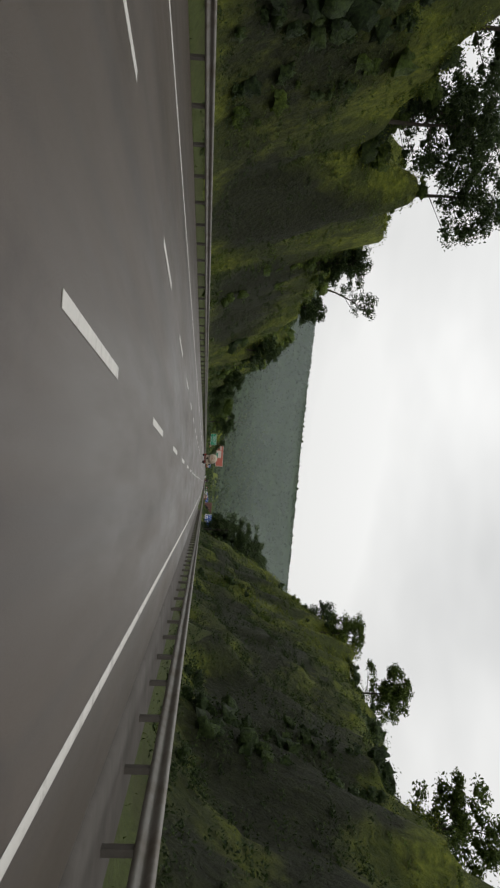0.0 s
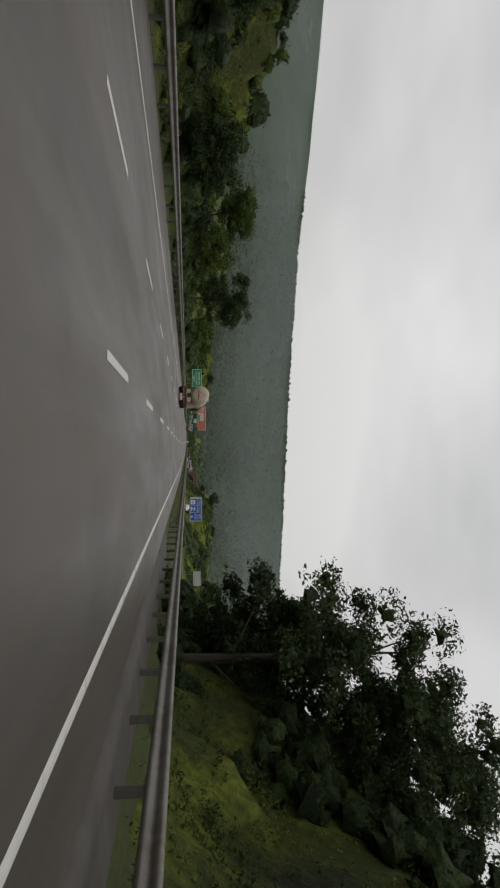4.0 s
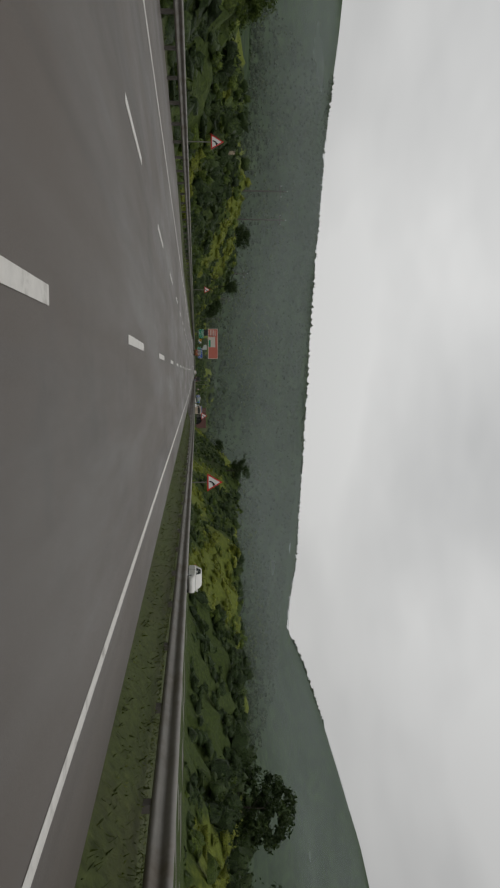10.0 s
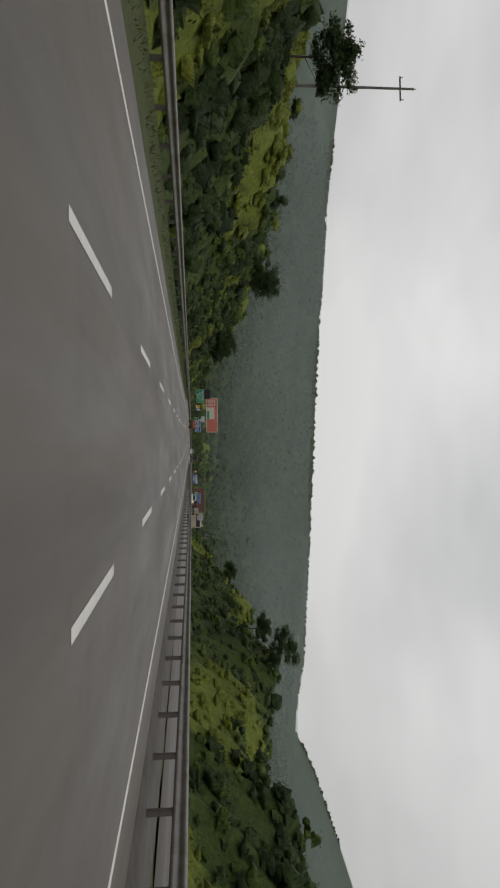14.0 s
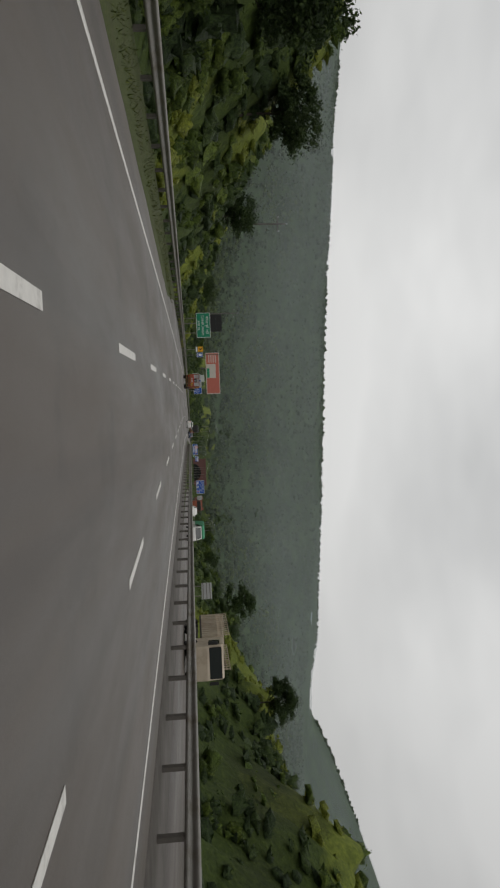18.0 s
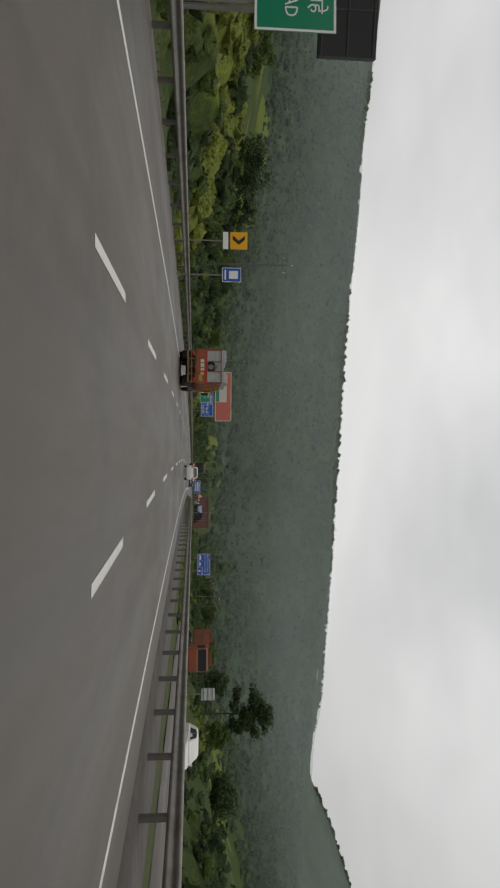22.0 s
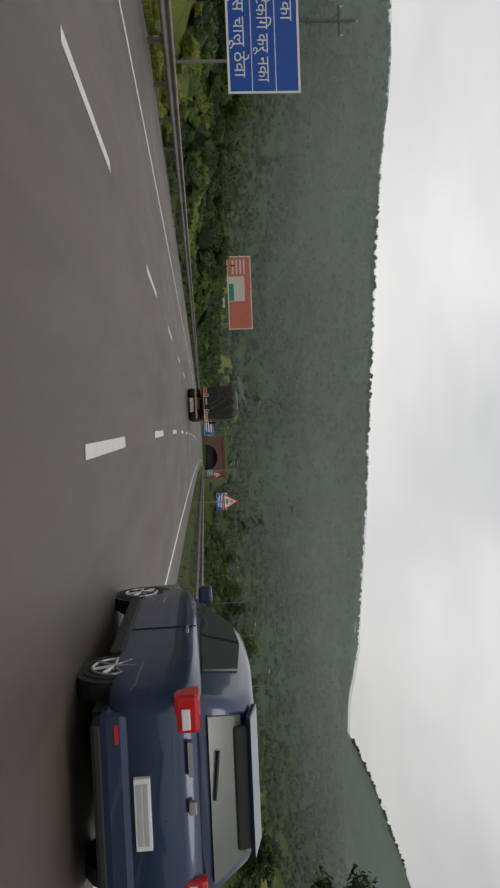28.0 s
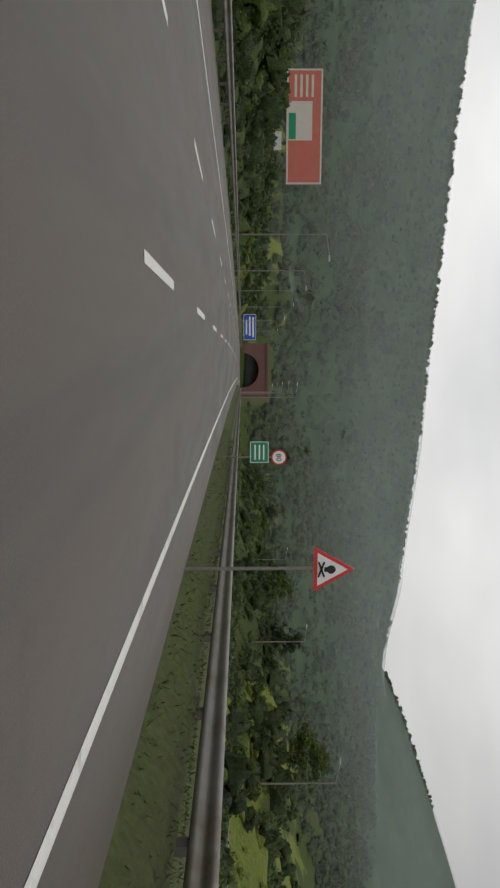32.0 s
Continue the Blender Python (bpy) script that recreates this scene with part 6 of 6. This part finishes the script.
scatter("dark_shrubs", [
    (1200, -14.0, -30, -15, 160, 0.5, 1.5, 66, 0.09, -0.10), (1500, -13.5, -36, 160, 560, 0.6, 1.8, 64, 0.12, 0.0), (900, -13.5, -32, 560, 770, 0.6, 1.6, 66, 0.12, -0.1), (400, -16, -50, 740, 960, 0.8, 2.0, 54, 0.2, -0.1),
    (900, 8.2, 20, -15, 110, 0.4, 0.9, 60, 0.075, 0.0), (600, 7.4, 17, 102, 127, 0.6, 1.5, 70, 0.10, -0.25), (1200, 21, 52, 140, 560, 0.7, 2.0, 66, 0.14, 0.0), (320, 15, 30, 570, 770, 0.6, 1.5, 60, 0.11, 0.0), (600, 28, 60, 560, 960, 0.8, 2.2, 54, 0.2, -0.08),
    (320, 34, 75, 200, 330, 1.2, 2.8, 90, 0.22, -0.3)],
    LEAF_DARK, "dense dark green monsoon shrubs on the banks")
scatter("green_shrubs", [
    (1500, -13.2, -30, -15, 160, 0.35, 1.2, 60, 0.085, -0.12), (1300, -13.2, -34, 160, 560, 0.4, 1.4, 54, 0.11, -0.05), (700, -13.2, -32, 560, 770, 0.4, 1.3, 52, 0.11, -0.08), (300, -16, -42, 740, 960, 0.6, 1.6, 48, 0.17, -0.08),
    (900, 8.6, 20, -15, 124, 0.3, 0.75, 50, 0.075, 0.0), (1100, 21, 50, 140, 560, 0.5, 1.5, 54, 0.12, -0.05), (300, 14, 28, 570, 770, 0.4, 1.2, 50, 0.10, 0.0), (500, 28, 55, 560, 960, 0.6, 1.6, 48, 0.17, -0.06)],
    LEAF, "mid-green leafy shrubs and creepers on the banks")
scatter("far_woods", [
    (900, -55, -190, 90, 1010, 1.6, 4.2, 42, 0.46, -0.2), (900, 62, 230, 120, 1010, 1.6, 4.2, 42, 0.42, -0.2),
    (1300, -16, -60, 700, 1012, 1.2, 2.6, 45, 0.34, -0.1), (1100, 30, 70, 700, 1012, 1.2, 2.8, 45, 0.34, -0.1)],
    LEAF_DARK, "dark forest covering the slopes behind the road")


# forest canopy on the big ridge, and the trees along its crest
def canopy():
    n = 6500
    x, y = rs.rand(n) * 900 - 460, 1014 + 330 * rs.rand(n) ** 1.5
    xc = rs.rand(900) * 1100 - 500
    yc = np.interp(xc, [-600, 0, 300, 435, 560, 700], [1380, 1400, 1470, 1550, 1500, 1430]) - 6 - 40 * rs.rand(900)
    x, y = np.concatenate([x, xc]), np.concatenate([y, yc])
    ok = (np.abs(x - cx(y) + 2) > 14) | (y > 1032)
    x, y = x[ok], y[ok]
    r = 2.0 + 2.6 * rs.rand(len(x)) ** 2
    V, F = clumps(np.stack([x, y, terrain(x, y) + 0.15 * r], 1), r, 5, 0.8, 0.8, 6, 3)
    return tagged(raw_mesh("ridge_forest", V, F, LEAF_FAR, smooth=True), "hazy grey-green forest canopy on the big ridge", "forest", kind="stuff")


canopy()


# paler scrub and grass clearings on the ridge's lower slopes
def hill_scrub():
    n = 5200
    x, y = rs.rand(n) * 620 - 260, 1018 + 190 * rs.rand(n) ** 1.4
    ok = (rough_noise(x / 45, y / 30, 83, 3) > 0.02) & ((np.abs(x - cx(y) + 2) > 16) | (y > 1036))
    x, y = x[ok], y[ok]
    r = 1.2 + 2.2 * rs.rand(len(x)) ** 2
    V, F = clumps(np.stack([x, y, terrain(x, y) + 0.5 * r], 1), r, 6, 0.6, 0.7, 6, 3)
    return tagged(raw_mesh("hill_scrub", V, F, LEAF_SCRUB, smooth=True), "patchy mid-green scrub on the ridge's lower slopes", "shrubs", kind="stuff")


hill_scrub()


# grass tufts along the verges: thin blades
def grass(name, bands, label):
    Vs = []
    for n, u0, u1, y0, y1, h in bands:
        x, y = strip(n, u0, u1, y0, y1)
        z = terrain(x, y)
        u = x - cx(y)
        z = np.where((u > -11.8) & (u < 5.2), 0.06, z)
        a = rs.rand(n) * 2 * np.pi
        hh = h * (0.4 + rs.rand(n) ** 2 * 1.2)
        w = 0.007 + 0.012 * rs.rand(n)
        lean = 1.1 * hh
        base = np.stack([x, y, z - 0.02], 1)
        side = np.stack([np.cos(a), np.sin(a), 0 * a], 1) * w[:, None]
        tip = base + np.stack([np.cos(a + 1.3) * lean, np.sin(a + 1.3) * lean, hh], 1)
        Vs.append(np.stack([base - side, base + side, tip + side * 0.2, tip - side * 0.2], 1))
    V = np.concatenate(Vs)
    ob = raw_mesh(name, V.reshape(-1, 3), np.arange(4 * len(V)).reshape(-1, 4), LEAF_GRASS)
    return tagged(ob, label, "grass", kind="stuff")


grass("verge_grass", [(16000, -9.2, -11.5, 300, 476, 0.10), (24000, -11.6, -13.4, 150, 760, 0.09), (6000, -11.9, -13.6, -10, 150, 0.10), (3000, 6.5, 7.6, -10, 126, 0.08)], "rough wet grass along the road verges")


grass("median_grass", [(46000, 5.2, 8.6, 132, 328, 0.07), (38000, 5.2, 9.0, 600, 760, 0.07)], "short wet grass on the median strip")


# ---- single trees ----
def tree(x, y, height, spread, label, material, lift=None, leaves=2600, leaf=0.20, bare=0.35, lean=0.0, top_at=None):
    base = float(terrain(np.array([float(x)]), np.array([float(y)]))[0]) if lift is None else lift
    height = height if top_at is None else top_at - base
    rng = random.Random(int(x * 31 + y * 17))
    t = thing("tree", pose(x, y, base - 0.15), label, "tree")
    bm = bmesh.new()
    top = Vector((lean * height, rng.uniform(-0.3, 0.3), height * 0.82))
    knots = [Vector((0, 0, 0)), Vector((top.x * 0.2 + rng.uniform(-0.15, 0.15), 0.1, height * 0.3)), Vector((top.x * 0.6, -0.1, height * 0.58)), top]
    r = 0.014 * height + 0.03
    for a, b, ra, rb in zip(knots, knots[1:], (r, r * 0.72, r * 0.45), (r * 0.72, r * 0.45, r * 0.12)):
        tube(bm, a, b, ra, rb, 8)
    ends = [top]
    for k in range(9):
        f_ = bare + (0.95 - bare) * (k + 0.5) / 9
        h = height * 0.82 * f_
        i = 0 if h < knots[1].z else 1 if h < knots[2].z else 2
        a, b = knots[i], knots[i + 1]
        s = a.lerp(b, (h - a.z) / max(0.01, b.z - a.z))
        ang = k * 2.4 + rng.uniform(-0.4, 0.4)
        reach = spread * rng.uniform(0.55, 1.0) * (1.15 - 0.5 * f_)
        e = s + Vector((math.cos(ang) * reach, math.sin(ang) * reach, height * rng.uniform(0.06, 0.2)))
        tube(bm, s, e, r * 0.3, r * 0.06, 6)
        ends.append(e)
        m_ = s.lerp(e, 0.6)
        e2 = m_ + Vector((rng.uniform(-1, 1), rng.uniform(-1, 1), rng.uniform(0.1, 0.8))) * reach * 0.5
        tube(bm, m_, e2, r * 0.14, r * 0.04, 5)
        ends.append(e2)
    part("trunk", bm, BARK, t)
    c = np.array([[*e] for e in ends])
    d = rs.normal(size=(38, 3))
    d *= (rs.rand(38, 1) ** 0.4) / np.linalg.norm(d, axis=1, keepdims=True)
    fill = d * [spread * 0.92, spread * 0.92, height * (1 - bare) * 0.46] + [top.x * 0.7, 0, height * (1 + bare) * 0.5]
    c = np.concatenate([c, fill])
    rad = spread * (0.17 + 0.15 * rs.rand(len(c)))
    per = np.full(len(c), max(20, int(1.7 * leaves) // len(c)))
    V, F = leaf_cloud(c, rad, per, leaf * 0.85, 0.8, 0.4)
    if bare < 0.5:
        V0, F0 = shells(c, rad * 0.40, 0.8, 7, 4)
        V, F = np.concatenate([V0, V]), np.concatenate([F0, F + len(V0)])
    raw_mesh("crown", V, F, material, t, smooth=True)
    return t


DK, MD = LEAF_DARK, LEAF
tree(-18.2, 58.0, 7.0, 1.5, "slender leaning tree with a sparse crown on the cutting's rim", DK, leaves=1500, leaf=0.09, bare=0.5, lean=0.36, top_at=16.6)
for x, y, h, s in ((-17.0, 48, 5.0, 2.2), (-17.5, 36, 6.5, 2.8), (-17.5, 28, 6.5, 2.8), (-18.5, 22, 7, 3.0), (-20, 31, 7.5, 3.2), (-19.5, 70, 3.5, 2.0), (-16.5, 80, 4.2, 1.9), (-15.5, 97, 4.0, 1.9), (-16.0, 112, 4.2, 2.0), (-15.0, 125, 4.0, 2.2)):
    tree(x, y, h, s, "leafy dark green tree on the cutting's rim", DK, leaves=4600, leaf=0.11, bare=0.12)
for x, y, h, s in ((15.5, 26, 5.5, 2.2), (13.6, 59, 4.5, 2.2), (14.5, 70, 4.0, 2.2), (14.8, 44, 4.0, 2.0), (16.0, 12, 5.0, 2.3), (15.5, 78, 2.2, 1.4)):
    tree(x, y, h, s, "leafy tree on top of the mossy rock knoll", DK if y > 60 else MD, leaves=4200, leaf=0.11, bare=0.12)
for x, y, h, s in ((7.6, 114.5, 11.0, 3.2), (10.7, 113, 11.9, 3.0), (12.6, 116, 12.4, 3.2), (9.4, 119.5, 9.4, 2.8), (7.4, 117.5, 7.0, 2.3), (15.0, 110, 12.4, 3.0)):
    tree(x, y, h, s, "large feathery dark green tree at the end of the rock knoll", DK if h < 9.6 else LEAF_TREE, leaves=9000, leaf=0.10, bare=0.08, top_at=h)
tree(-15.3, 159, 8.0, 2.8, "rounded dark green tree behind the guard rail", DK, leaves=7000, leaf=0.11, bare=0.25)
tree(-16.8, 139, 5.2, 2.2, "rounded green tree behind the guard rail", MD, leaves=4600, leaf=0.11)
for x, y, h, s in ((-17.5, 150, 4.5, 2.2), (-19, 170, 4.5, 2.4), (-18, 190, 4.0, 2.0), (-22, 210, 4.5, 2.6), (-27, 262, 4.0, 2.2), (-30, 290, 4.2, 2.4)):
    tree(x, y, h, s, "low green roadside tree on the grassy bank", MD, leaves=3200, leaf=0.12, bare=0.1)
for x, y, h, s in ((20.5, 440, 8.0, 3.4), (22.5, 462, 5.0, 2.6), (18, 500, 5.0, 2.4)):
    tree(x, y, h, s, "broad tree on the green bank across the road", DK, leaves=5600, leaf=0.12)
for x, y, h, s in ((-27.0, 452, 6.0, 2.8), (-29, 420, 5.5, 2.6), (-33, 380, 5.0, 2.4), (-30, 470, 5.0, 2.4), (-33, 500, 4.5, 2.4)):
    tree(x, y, h, s, "dark leafy tree on the grassy bank", DK, leaves=4800, leaf=0.12)
tree(65.0, 726, 25.0, 8.0, "tall dark rounded tree standing above the bank", DK, leaves=3600, leaf=0.5)
for k in range(10):
    y = 560 + k * 15.5
    tree(float(cx(y)) - 22 - 9 * rs.rand(), y, 3 + 1.6 * rs.rand(), 2.2 + rs.rand(), "dark leafy tree behind the verge rail", DK if k % 3 else MD, leaves=2200, leaf=0.15, bare=0.1)
for k in range(14):
    y = 600 + k * 27
    tree(float(cx(y)) + float(opp(y)) + 18 + 10 * rs.rand(), y, 4 + 3 * rs.rand(), 2.4 + rs.rand(), "green tree beyond the opposite carriageway", MD if k % 2 else DK, leaves=1800, leaf=0.2, bare=0.12)
for x, y, h, s in ((46, 272, 10, 4.5), (55, 288, 11, 5.0), (62, 266, 11, 5.0), (51, 302, 10, 4.5), (69, 288, 12, 5.5), (43, 312, 8, 4.0)):
    tree(x, y, h, s, "dark spreading tree in the wood beyond the opposite carriageway", DK, leaves=2600, leaf=0.28, bare=0.08)
